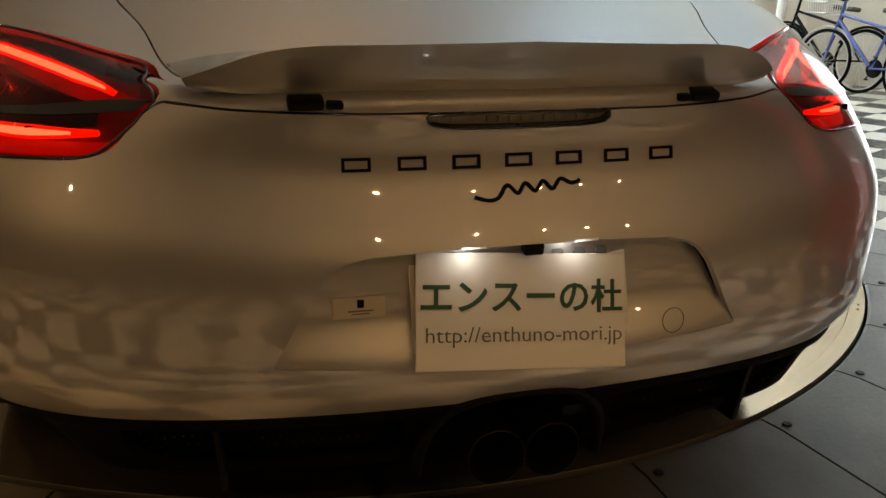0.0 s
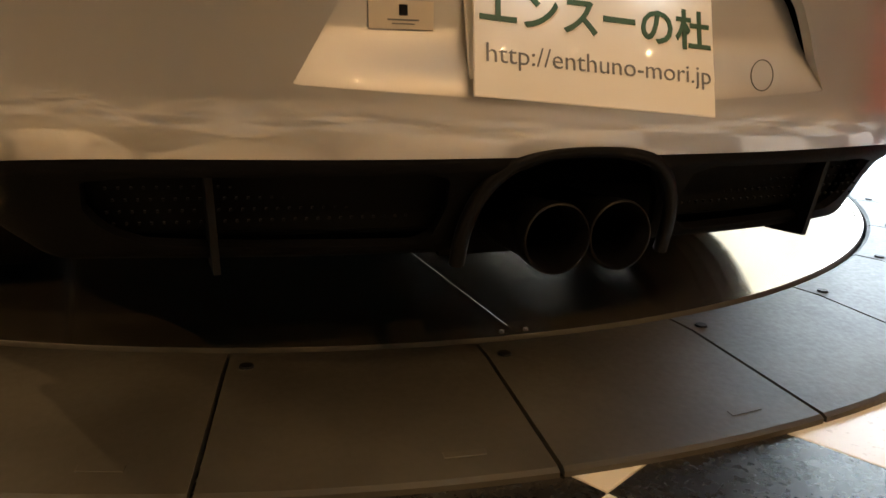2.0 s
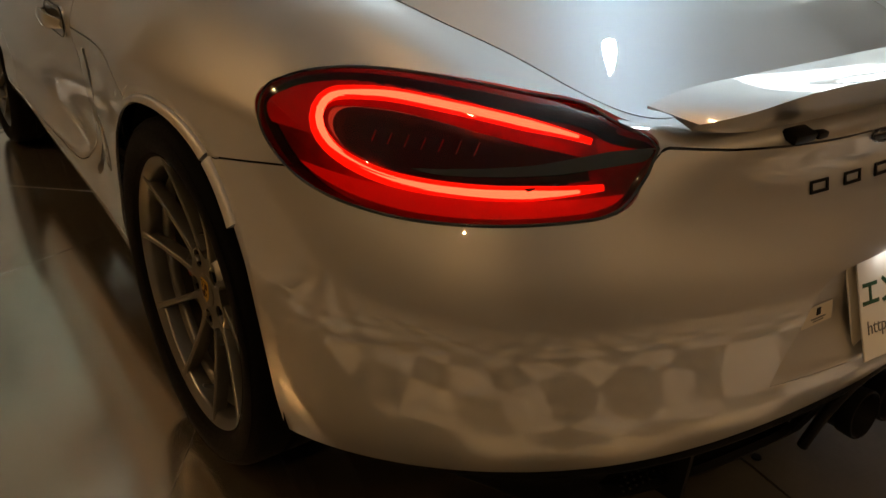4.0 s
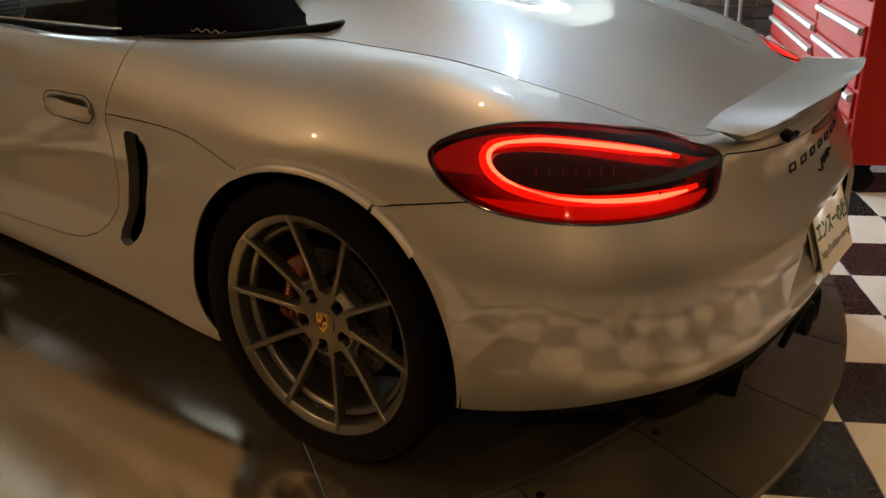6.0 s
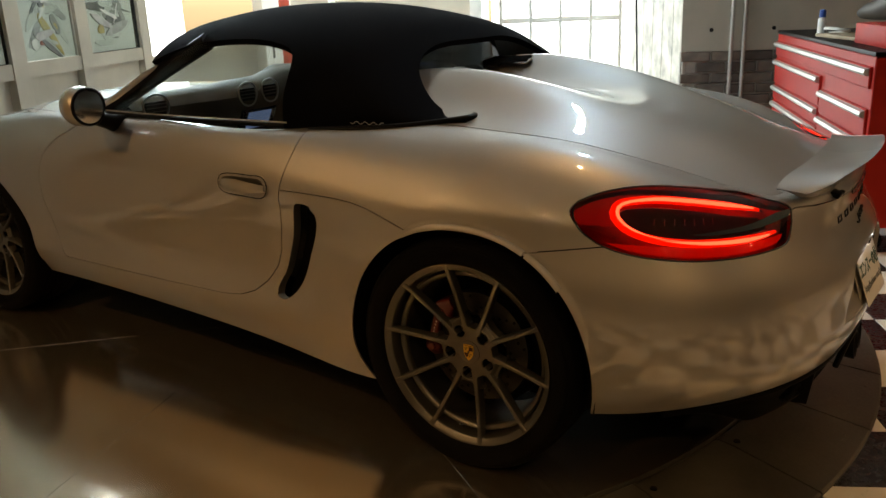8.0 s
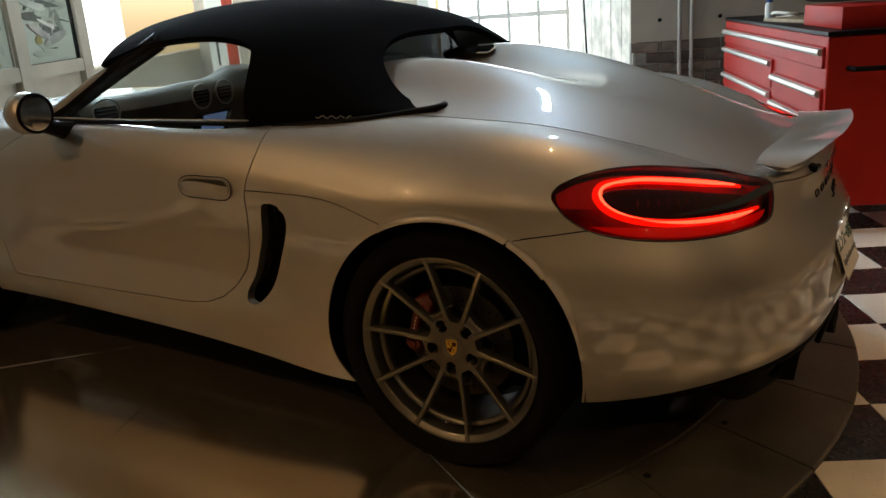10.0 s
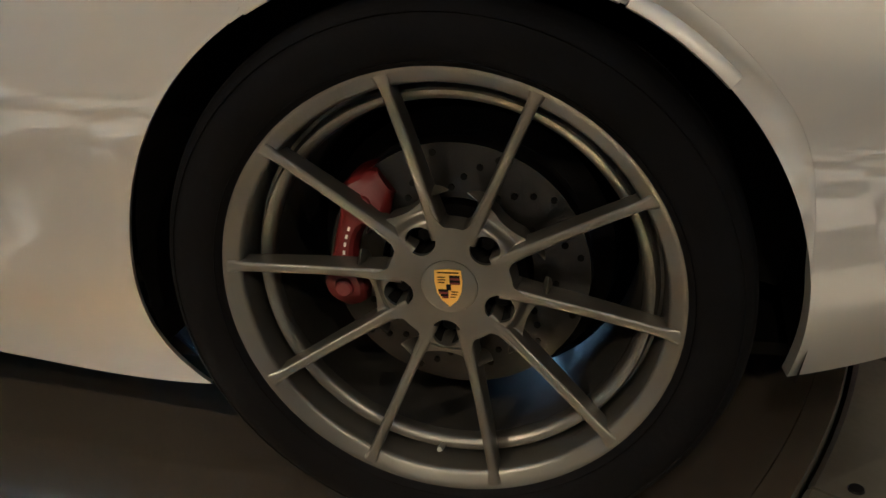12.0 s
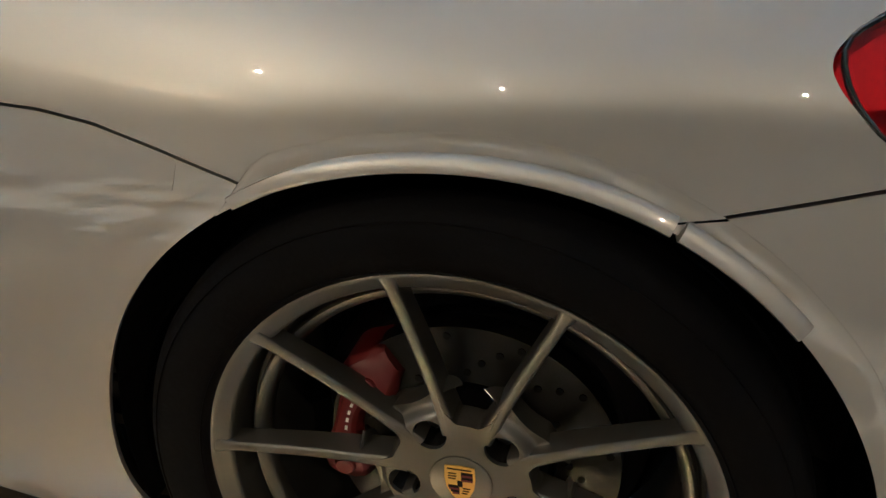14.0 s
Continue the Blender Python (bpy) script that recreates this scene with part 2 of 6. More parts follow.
# ---- smooth sheets that can be trimmed ----
def natural(ts, ys, tq):
    """A natural cubic spline through ys (n, k) at ts, read at tq."""
    ts, ys, tq = np.asarray(ts, float), np.asarray(ys, float), np.asarray(tq, float)
    n, h = len(ts), np.diff(ts)
    a, r = np.eye(n), np.zeros_like(ys)
    for i in range(1, n - 1):
        a[i, i - 1:i + 2] = h[i - 1], 2 * (h[i - 1] + h[i]), h[i]
        r[i] = 6 * ((ys[i + 1] - ys[i]) / h[i] - (ys[i] - ys[i - 1]) / h[i - 1])
    m = np.linalg.solve(a, r)
    i = np.clip(np.searchsorted(ts, tq, side="right") - 1, 0, n - 2)
    hh, lo, hi = h[i][:, None], (tq - ts[i])[:, None], (ts[i + 1] - tq)[:, None]
    return m[i] * hi**3 / (6 * hh) + m[i + 1] * lo**3 / (6 * hh) + (ys[i] / hh - m[i] * hh / 6) * hi + (ys[i + 1] / hh - m[i + 1] * hh / 6) * lo


def smooth(a, b, x):
    k = np.clip((x - a) / (b - a), 0, 1)
    return k * k * (3 - 2 * k)


def curve(pts, n):
    pts = np.asarray(pts, float)
    t = np.r_[0, np.cumsum(np.linalg.norm(np.diff(pts, axis=0), axis=1))]
    return natural(t, pts, np.linspace(0, t[-1], n))


def ring(pts, n=160):
    """A smooth closed loop through points."""
    p = np.asarray(pts, float)
    k = min(3, len(p))
    q = np.r_[p[-k:], p, p[:k + 1]]
    t = np.r_[0, np.cumsum(np.linalg.norm(np.diff(q, axis=0), axis=1))]
    return natural(t, q, np.linspace(t[k], t[k + len(p)], n, endpoint=False))


def grid_sheet(G, flip=False):
    """Points, normals and triangles of a grid of points (a, b, 3)."""
    a, b = G.shape[:2]
    N = np.cross(np.gradient(G, axis=0), np.gradient(G, axis=1))
    N /= np.linalg.norm(N, axis=2, keepdims=True) + 1e-12
    i = (np.arange(a - 1)[:, None] * b + np.arange(b - 1)).ravel()
    T = np.r_[np.c_[i, i + b, i + b + 1], np.c_[i, i + b + 1, i + 1]]
    if flip:
        N, T = -N, T[:, ::-1]
    return G.reshape(-1, 3), N.reshape(-1, 3), T


def clip(sheet, d):
    """The part of a sheet where d, given for each point, is below zero, cut exactly along d = 0."""
    V, N, T = sheet
    s = d > 0
    c = s[T].sum(1)
    one, two = T[c == 1], T[c == 2]
    k1, k2 = np.argmax(s[one], 1), np.argmin(s[two], 1)
    one = one[np.arange(len(one))[:, None], (k1[:, None] + np.arange(3)) % 3]
    two = two[np.arange(len(two))[:, None], (k2[:, None] + np.arange(3)) % 3]
    E = np.r_[one[:, [0, 1]], one[:, [0, 2]], two[:, [0, 1]], two[:, [0, 2]]]
    if len(E):
        U, inv = np.unique(np.sort(E, 1), axis=0, return_inverse=True)
        inv = inv.ravel()
        t = (d[U[:, 0]] / (d[U[:, 0]] - d[U[:, 1]]))[:, None]
        nv, nn = V[U[:, 0]] * (1 - t) + V[U[:, 1]] * t, N[U[:, 0]] * (1 - t) + N[U[:, 1]] * t
        nn /= np.linalg.norm(nn, axis=1, keepdims=True) + 1e-12
        q, n1, n2, z = inv + len(V), len(one), len(two), 0
        ab, ac, cd, ce = q[:n1], q[n1:2 * n1], q[2 * n1:2 * n1 + n2], q[2 * n1 + n2:]
        T2 = np.r_[T[c == 0], np.c_[ab, one[:, 1], one[:, 2]], np.c_[ab, one[:, 2], ac], np.c_[two[:, 0], cd, ce]]
        V, N = np.r_[V, nv], np.r_[N, nn]
    else:
        T2 = T[c == 0]
    used, inv = np.unique(T2, return_inverse=True)
    return V[used], N[used], inv.reshape(-1, 3)


def inside(P, poly):
    """Signed distance of points (n, 2) to a closed outline, negative inside."""
    poly = np.asarray(poly, float)
    best, odd = np.full(len(P), 1e9), np.zeros(len(P), bool)
    for a, b in zip(poly, np.roll(poly, -1, axis=0)):
        e, w = b - a, P - a
        t = np.clip((w @ e) / (e @ e + 1e-12), 0, 1)
        best = np.minimum(best, np.linalg.norm(w - t[:, None] * e, axis=1))
        cross = (a[1] > P[:, 1]) != (b[1] > P[:, 1])
        with np.errstate(divide="ignore", invalid="ignore"):
            odd ^= cross & (P[:, 0] < e[0] * (P[:, 1] - a[1]) / (e[1] if e[1] else 1e-12) + a[0])
    return np.where(odd, -best, best)


def rim_edges(T):
    E = np.r_[T[:, [0, 1]], T[:, [1, 2]], T[:, [2, 0]]]
    key = np.sort(E, 1)
    _, inv, cnt = np.unique(key, axis=0, return_inverse=True, return_counts=True)
    return E[cnt[inv.ravel()] == 1]


def thick(sheet, depth, keep=None):
    """A sheet with its edges turned inwards by depth; keep: which edges, by a test on their mid points."""
    V, N, T = sheet
    E = rim_edges(T)
    if keep is not None and len(E):
        E = E[keep((V[E[:, 0]] + V[E[:, 1]]) / 2)]
    if not len(E):
        return sheet
    ids, inv = np.unique(E, return_inverse=True)
    inv = inv.reshape(-1, 2)
    side = np.cross(V[E[:, 1]] - V[E[:, 0]], N[E[:, 0]])
    sn = np.zeros((len(ids), 3))
    np.add.at(sn, inv[:, 0], side)
    np.add.at(sn, inv[:, 1], side)
    sn /= np.linalg.norm(sn, axis=1, keepdims=True) + 1e-12
    a, b = len(V), len(V) + len(ids)
    i, j = inv[:, 0], inv[:, 1]
    T2 = np.r_[T, np.c_[a + j, a + i, b + i], np.c_[a + j, b + i, b + j]]
    return np.r_[V, V[ids], V[ids] - N[ids] * depth], np.r_[N, sn, sn], T2


def mirrored(sheet):
    V, N, T = sheet
    return V * (-1, 1, 1) + (2 * MX, 0, 0), N * (-1, 1, 1), T[:, ::-1]


def joined(*sheets):
    V, N, T, k = [], [], [], 0
    for v, n, t in sheets:
        V.append(v), N.append(n), T.append(t + k)
        k += len(v)
    return np.concatenate(V), np.concatenate(N), np.concatenate(T)


def moved(sheet, depth):
    V, N, T = sheet
    return V - N * depth, N, T


def sheet_part(name, sheet, material, parent, label=""):
    V, N, T = sheet
    return mesh_object(name, V, T, material, parent, N, True, label)

# ---- the car: body curves ----
# Half sections run from the middle of the tail round the corner and along the flank to the nose (x is to the right, y ahead of the rear axle).
EDGE = [(0, -.872, .348), (-.30, -.862, .347), (-.55, -.815, .342), (-.70, -.71, .320), (-.80, -.56, .288), (-.865, -.38, .262), (-.86, 0, .22), (-.85, .40, .180),
        (-.85, .66, .206), (-.84, 1.25, .243), (-.84, 1.95, .263), (-.84, 2.475, .25), (-.75, 3.0, .20), (-.40, 3.33, .18), (0, 3.42, .18)]
CREASE = [(0, -.888, .382), (-.30, -.876, .381), (-.55, -.832, .378), (-.715, -.735, .36), (-.815, -.575, .335), (-.876, -.39, .32), (-.895, 0, .30), (-.885, .40, .27),
          (-.880, .66, .295), (-.878, 1.25, .315), (-.875, 1.95, .335), (-.88, 2.475, .32), (-.79, 3.05, .28), (-.42, 3.38, .26), (0, 3.47, .26)]
BELLY = [(0, -.886, .46), (-.30, -.875, .46), (-.55, -.832, .46), (-.729, -.741, .455), (-.832, -.579, .45), (-.883, -.39, .44), (-.902, 0, .45), (-.898, .40, .43),
         (-.872, .66, .44), (-.866, 1.25, .44), (-.878, 1.95, .45), (-.90, 2.475, .45), (-.81, 3.05, .40), (-.43, 3.40, .38), (0, 3.50, .38)]
LEDGE = [(0, -.872, .575), (-.30, -.862, .578), (-.55, -.818, .585), (-.725, -.730, .59), (-.825, -.57, .595), (-.870, -.39, .60), (-.905, 0, .62), (-.900, .40, .60),
         (-.882, .66, .60), (-.885, 1.25, .60), (-.893, 1.95, .60), (-.90, 2.475, .62), (-.80, 3.05, .52), (-.42, 3.38, .48), (0, 3.48, .48)]
WAIST = [(0, -.824, .665), (-.30, -.814, .665), (-.55, -.775, .668), (-.705, -.695, .672), (-.800, -.545, .68), (-.838, -.385, .70), (-.899, 0, .73), (-.897, .40, .70),
         (-.890, .66, .71), (-.893, 1.25, .70), (-.893, 1.95, .70), (-.89, 2.475, .73), (-.77, 3.05, .62), (-.41, 3.33, .56), (0, 3.44, .56)]
TAIL = [(0, -.828, .752), (-.30, -.812, .752), (-.50, -.735, .757), (-.67, -.635, .765), (-.775, -.48, .772), (-.822, -.35, .775), (-.875, 0, .80), (-.880, .40, .79),
        (-.888, .66, .80), (-.886, 1.25, .80), (-.882, 1.95, .80), (-.86, 2.475, .82), (-.72, 3.02, .72), (-.39, 3.27, .64), (0, 3.38, .64)]
CREST = [(0, -.785, .776), (-.30, -.768, .776), (-.465, -.690, .776), (-.60, -.55, .815), (-.685, -.42, .862), (-.725, -.28, .892), (-.785, 0, .908), (-.81, .40, .905),
         (-.835, .66, .905), (-.835, 1.25, .905), (-.83, 1.95, .90), (-.77, 2.475, .88), (-.62, 2.95, .78), (-.36, 3.20, .70), (0, 3.30, .70)]
CUT = [(0, -.708, .787), (-.28, -.698, .786), (-.450, -.668, .779), (-.505, -.50, .828), (-.552, -.38, .866), (-.588, -.245, .900), (-.655, 0, .936), (-.70, .38, .950),
       (-.77, .66, .928), (-.78, 1.25, .928), (-.75, 1.95, .925), (-.62, 2.45, .90), (-.50, 2.85, .82), (-.30, 3.10, .75), (0, 3.20, .75)]
INNER = [(0, -.675, .790), (-.25, -.665, .790), (-.40, -.63, .788), (-.455, -.47, .838), (-.50, -.36, .872), (-.535, -.235, .905), (-.60, 0, .944), (-.65, .38, .957),
         (-.73, .66, .932), (-.74, 1.25, .932), (-.70, 1.95, .935), (-.57, 2.42, .915), (-.45, 2.80, .83), (-.26, 3.05, .76), (0, 3.15, .76)]
FLIP = np.array((-1, 1, 1))


def flipped(p):
    return np.asarray(p) * FLIP + (2 * MX, 0, 0)



def body_sheet(nu=420, nv=130):
    rows = []
    for r in (EDGE, CREASE, BELLY, LEDGE, WAIST, TAIL, CREST, CUT, INNER):
        r = np.array(r, float)
        r[0, 0] = r[-1, 0] = MX
        rows.append(np.r_[flipped(r[3:0:-1]), r, flipped(r[-2:-5:-1])])
    R = np.array(rows)
    t = np.r_[0, np.cumsum(np.linalg.norm(np.diff(R[2], axis=0), axis=1))]
    n = len(EDGE)
    # finer towards the tail
    q = np.linspace(0, 1, nu)**1.35
    tq = t[3] + (t[3 + n - 1] - t[3]) * q
    S = np.array([natural(t, r, tq) for r in R])
    s = np.r_[0, np.cumsum(np.linalg.norm(np.diff(S[:, nu // 4], axis=0), axis=1))]
    G = natural(s, S.reshape(len(R), -1), np.linspace(0, s[-1], nv)).reshape(nv, nu, 3)
    V, N, T = grid_sheet(G, False)
    # hollow that leads into the side intake
    y, z = V[:, 1], V[:, 2]
    back = np.interp(z, (.38, .405, .46, .575, .69, .72), (.74, .70, .60, .545, .508, .51))
    k = np.clip((.86 - y) / np.maximum(.86 - back - .03, .05), 0, 1)**2 * (y > back + .012) * np.clip((z - .37) / .07, 0, 1) * np.clip((.755 - z) / .06, 0, 1) * (V[:, 0] < -.5)
    G = (V + np.c_[.012 * k * k * (3 - 2 * k), np.zeros((len(V), 2))]).reshape(G.shape)
    V, N, T = grid_sheet(G, False)
    # fair the shading a little along the panels
    N = np.asarray(N).reshape(G.shape)
    for axis, reach in ((1, 24), (0, 9)):
        k = np.hanning(2 * reach + 3)[1:-1]
        k /= k.sum()
        pad = np.pad(N, [(reach, reach) if a == axis else (0, 0) for a in range(3)], mode="edge")
        N = np.apply_along_axis(lambda r: np.convolve(r, k, "valid"), axis, pad)
    N /= np.linalg.norm(N, axis=2, keepdims=True)
    N = N.reshape(-1, 3)
    return (V, N, T), S[7]


BODY, CUT_CURVE = body_sheet()
GAP = 0.0015
AXLE_R, AXLE_F, HUB_Z = -0.004, 2.475, 0.343


def yz(s):
    return s[0][:, 1:3]


def xz(s):
    return s[0][:, [0, 2]]


def corner(s):
    """Unrolled round the tail's corner: across, and up."""
    return np.c_[s[0][:, 1] - s[0][:, 0], s[0][:, 2]]


LAMP_LINE = ring([(-.264, .757), (-.208, .7745), (-.150, .786), (-.04, .802), (.062, .8165), (.164, .829), (.26, .835), (.33, .834), (.41, .825), (.495, .803), (.530, .778), (.517, .752),
                  (.443, .705), (.36, .688), (.26, .681), (.157, .679), (.06, .681), (-.05, .684), (-.13, .686), (-.19, .690), (-.228, .705), (-.246, .732)], 240)
DOOR_LINE = np.array([(1.90, .366), (1.3, .366), (.97, .368), (.885, .377), (.815, .401), (.760, .441), (.706, .50), (.674, .56), (.655, .64), (.644, .737), (.625, .80), (.605, .863), (.575, 1.0),
                      (1.45, 1.0), (1.62, .94), (1.75, .89), (1.85, .845), (1.915, .793), (1.955, .73), (1.968, .677), (1.962, .58), (1.94, .47)])
VENT_LINE = ring([(.578, .722), (.528, .718), (.496, .694), (.496, .65), (.527, .575), (.582, .475), (.642, .412), (.692, .394), (.715, .410), (.688, .465), (.642, .545), (.604, .64)])
HALF_RECESS = [(.1, .412), (.342, .425), (.330, .445), (.308, .485), (.285, .526), (.266, .550), (.245, .562), (.215, .569), (.10, .574)]
RECESS_LINE = [(MX - h, z) for h, z in HALF_RECESS] + [(MX + h, z) for h, z in HALF_RECESS[::-1]]

hub_r, hub_f = np.array((AXLE_R, HUB_Z)), np.array((AXLE_F, HUB_Z))


def arch(s, c, rad):
    q = (yz(s) - c) / (1.015, 0.985)
    return rad - np.linalg.norm(q, axis=1) + np.where(s[0][:, 0] > -.4, -9, 0)


FLARE, FLARE_IN = .031, .0062


def flare(a):
    """How far the rear arch's drawn-in flare is formed at an angle in degrees from the top, rearwards."""
    return smooth(-31, -18, a) * (1 - smooth(56, 84, a))


def rear_arch(s, rad):
    q = (yz(s) - hub_r) / (1.015, .985)
    return arch(s, hub_r, rad) + FLARE * flare(np.degrees(np.arctan2(-q[:, 0], q[:, 1])))


def seam_low(s):
    """Above zero over the bumper's upper seam: from the wheel arch to the lamp, then along the tail's upper edge."""
    c = corner(s)
    return c[:, 1] - np.interp(c[:, 0], (-1.0, -.60, -.40, -.275, -.20, .446, .705, 1.2), (.7445, .7455, .750, .757, .70, .703, .672, .62))


def cut_line(s):
    """Above zero inside the lid's and the hood's edge."""
    k = CUT_CURVE
    poly = np.r_[k[:, :2], k[::-1, :2] * (-1, 1) + (2 * MX, 0)]
    return -inside(s[0][:, :2], poly) + np.where(s[0][:, 2] < .74, -9, 0)


def side_seam(s):
    """Above zero over the seam that runs from the door back to the wheel arch."""
    q = yz(s)
    return q[:, 1] - np.interp(q[:, 0], (-.2, .10, .165, .24, .30, .36, .425, .52, .632, .80), (.66, .672, .699, .724, .741, .751, .756, .759, .761, .761))


car = thing("sports_car", "silver open two-seat sports car with black fabric roof on a turntable", "car")

shell = clip(BODY, rear_arch(BODY, .378))
shell = clip(shell, arch(shell, hub_f, .368))
shell = clip(shell, cut_line(shell) + GAP)
lamp_hole = clip(shell, inside(corner(shell), LAMP_LINE) + np.where(shell[0][:, 1] > -.1, 9, 0))
shell = clip(shell, -(inside(corner(shell), LAMP_LINE) + np.where(shell[0][:, 1] > -.1, 9, 0)) + 0.002)

tail = clip(shell, np.maximum(seam_low(shell), shell[0][:, 1] - 0.0) + GAP)
rest = clip(shell, -np.maximum(seam_low(shell), shell[0][:, 1] - 0.0) + GAP)
# the tail: plate recess and high brake light
recess = clip(tail, inside(xz(tail), RECESS_LINE))
tail = clip(tail, -inside(xz(tail), RECESS_LINE))
STOP_LINE = ring([(-.129, .7395), (-.127, .7335), (-.120, .7290), (-.108, .7265), (-.06, .7245), (0, .7240), (.06, .7245), (.108, .7265), (.120, .7290), (.127, .7335), (.129, .7395),
                  (.126, .7425), (.115, .7432), (.06, .7436), (0, .7438), (-.06, .7436), (-.115, .7432), (-.126, .7425)]) + (MX, 0)
stop_hole = clip(tail, inside(xz(tail), STOP_LINE))
tail = clip(tail, -inside(xz(tail), STOP_LINE) + 0.001)


def off_middle(p):
    return np.abs(p[:, 0] - MX) > 0.002


def both(s):
    return joined(s, mirrored(s))


sheet_part("rear_bumper", both(thick(tail, 0.014, off_middle)), PAINT, car, "silver painted rear bumper")


def floor_of_recess(s):
    """The recess: a flat floor that leans forward to the top and runs out at its foot, with walls round it."""
    V, N, T = s
    k = np.clip((V[:, 2] - .412) / .075, 0, 1)
    k = k * k * (3 - 2 * k)
    flat = -.860 + .11 * (V[:, 2] - .412)
    W = V.copy()
    W[:, 1] = V[:, 1] + k * np.maximum(flat - V[:, 1], 0)
    F = np.cross(W[T[:, 1]] - W[T[:, 0]], W[T[:, 2]] - W[T[:, 0]])
    M = np.zeros_like(W)
    for c in range(3):
        np.add.at(M, T[:, c], F)
    M /= np.linalg.norm(M, axis=1, keepdims=True) + 1e-12
    E = rim_edges(T)
    E = E[off_middle((V[E[:, 0]] + V[E[:, 1]]) / 2)]
    ids, inv = np.unique(E, return_inverse=True)
    inv = inv.reshape(-1, 2)
    side = np.c_[np.where(V[ids, 0] < MX, .66, -.66), np.full(len(ids), -.65), np.full(len(ids), -.34)]
    side /= np.linalg.norm(side, axis=1, keepdims=True)
    shallow = (W[ids, 1] - V[ids, 1] < .005)[:, None]
    side = np.where(shallow, N[ids], side)
    a, b = len(V), len(V) + len(ids)
    i, j = inv[:, 0], inv[:, 1]
    return np.r_[W, W[ids], V[ids]], np.r_[M, side, side], np.r_[T, np.c_[a + i, a + j, b + i], np.c_[a + j, b + j, b + i]]


sheet_part("plate_recess", both(floor_of_recess(recess)), PAINT, car)
s1 = both(moved(stop_hole, 0.004))
high_stop = sheet_part("high_brake_light", both(moved(stop_hole, 0.014)), STEEL, car, "unlit slim high brake light with clear lens")
sheet_part("lens", s1, CLEAR_LENS, high_stop)
bm = bmesh.new()
for k in range(14):
    box(bm, (.009, .006, .007), pose(MX - .105 + k * .21 / 13, -.812, .734))
part("reflector_cells", bm, STEEL, high_stop)
bm = bmesh.new()
tube(bm, [(x, -.829 + .055 * abs(x - MX)**1.6, z) for x, z in STOP_LINE[::2]], .0022, 6, closed=True)
part("brake_light_frame", bm, GLOSS_BLACK, high_stop, "thin black frame", smooth=60)

# flank panels
door = clip(rest, np.maximum(inside(yz(rest), DOOR_LINE), rest[0][:, 0] + .5) + GAP)
rest = clip(rest, -np.maximum(inside(yz(rest), DOOR_LINE), rest[0][:, 0] + .5) + GAP)
front = clip(rest, 1.70 - rest[0][:, 1])
rear = clip(rest, rest[0][:, 1] - 1.70)
quarter = clip(rear, np.maximum(-side_seam(rear), np.where(rear[0][:, 1] > .8, 9, -9)) + GAP)
lower = clip(rear, np.minimum(side_seam(rear), np.where(rear[0][:, 1] > .8, -9, 9)) + GAP)
vent = clip(lower, np.maximum(inside(yz(lower), VENT_LINE), lower[0][:, 0] + .5))
lower = clip(lower, -np.maximum(inside(yz(lower), VENT_LINE), lower[0][:, 0] + .5))
wing = front


def by_arch(p):
    return np.linalg.norm(p[:, 1:3] - hub_r, axis=1) < .43


def off_arch(p):
    return ~by_arch(p)


for side, flip in (("left", False), ("right", True)):
    f = mirrored if flip else (lambda s: s)
    sheet_part("door", f(thick(door, 0.014)), PAINT, car, "silver painted door")
    sheet_part("rear_quarter_panel", f(thick(quarter, 0.016)), PAINT, car)
    sheet_part("side_sill_panel", f(thick(thick(lower, .005, by_arch), .03, off_arch)), PAINT, car)
    sheet_part("front_wing", f(thick(wing, 0.016)), PAINT, car)
    sheet_part("air_intake", f(moved(vent, 0.06)), DARK, car, "black side air intake")


# Dark sheet added behind the panels so the gaps read as shade.
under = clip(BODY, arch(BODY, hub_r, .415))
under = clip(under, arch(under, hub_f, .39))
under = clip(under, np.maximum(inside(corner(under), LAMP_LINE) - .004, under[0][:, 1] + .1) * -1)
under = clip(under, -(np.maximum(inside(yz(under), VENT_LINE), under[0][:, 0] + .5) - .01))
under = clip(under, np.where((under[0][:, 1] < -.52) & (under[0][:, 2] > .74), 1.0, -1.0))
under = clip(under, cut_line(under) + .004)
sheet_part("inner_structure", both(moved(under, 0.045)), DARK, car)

# Dark plate added under the lid and spoiler gap for its shade.
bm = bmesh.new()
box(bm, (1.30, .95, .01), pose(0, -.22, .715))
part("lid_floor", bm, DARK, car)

# lid with two streamlined humps
def top_sheet(lo, hi, crown, nu=110, nw=90, humps=None):
    k = CUT_CURVE[(CUT_CURVE[:, 1] >= lo) & (CUT_CURVE[:, 1] <= hi)]
    nu = len(k)
    w = np.linspace(-1, 1, nw)
    G = np.zeros((nu, nw, 3))
    G[:, :, 0] = MX + (MX - k[:, :1]) * w
    G[:, :, 1] = k[:, 1:2]
    G[:, :, 2] = k[:, 2:3]
    Y, X = G[:, :, 1], G[:, :, 0] - MX
    rise = np.interp(k[:, 1], *zip(*crown))[:, None]
    G[:, :, 2] += rise * (1 - np.abs(w)**2.4)
    if humps:
        G[:, :, 2] += humps(X, Y)
    return grid_sheet(G, True)


def streamliners(X, Y):
    grow = smooth(-.45, .42, Y)
    return grow * .085 * np.exp(-((np.abs(X) - .33) / .155)**2) - grow * .02 * np.exp(-(X / .16)**2)


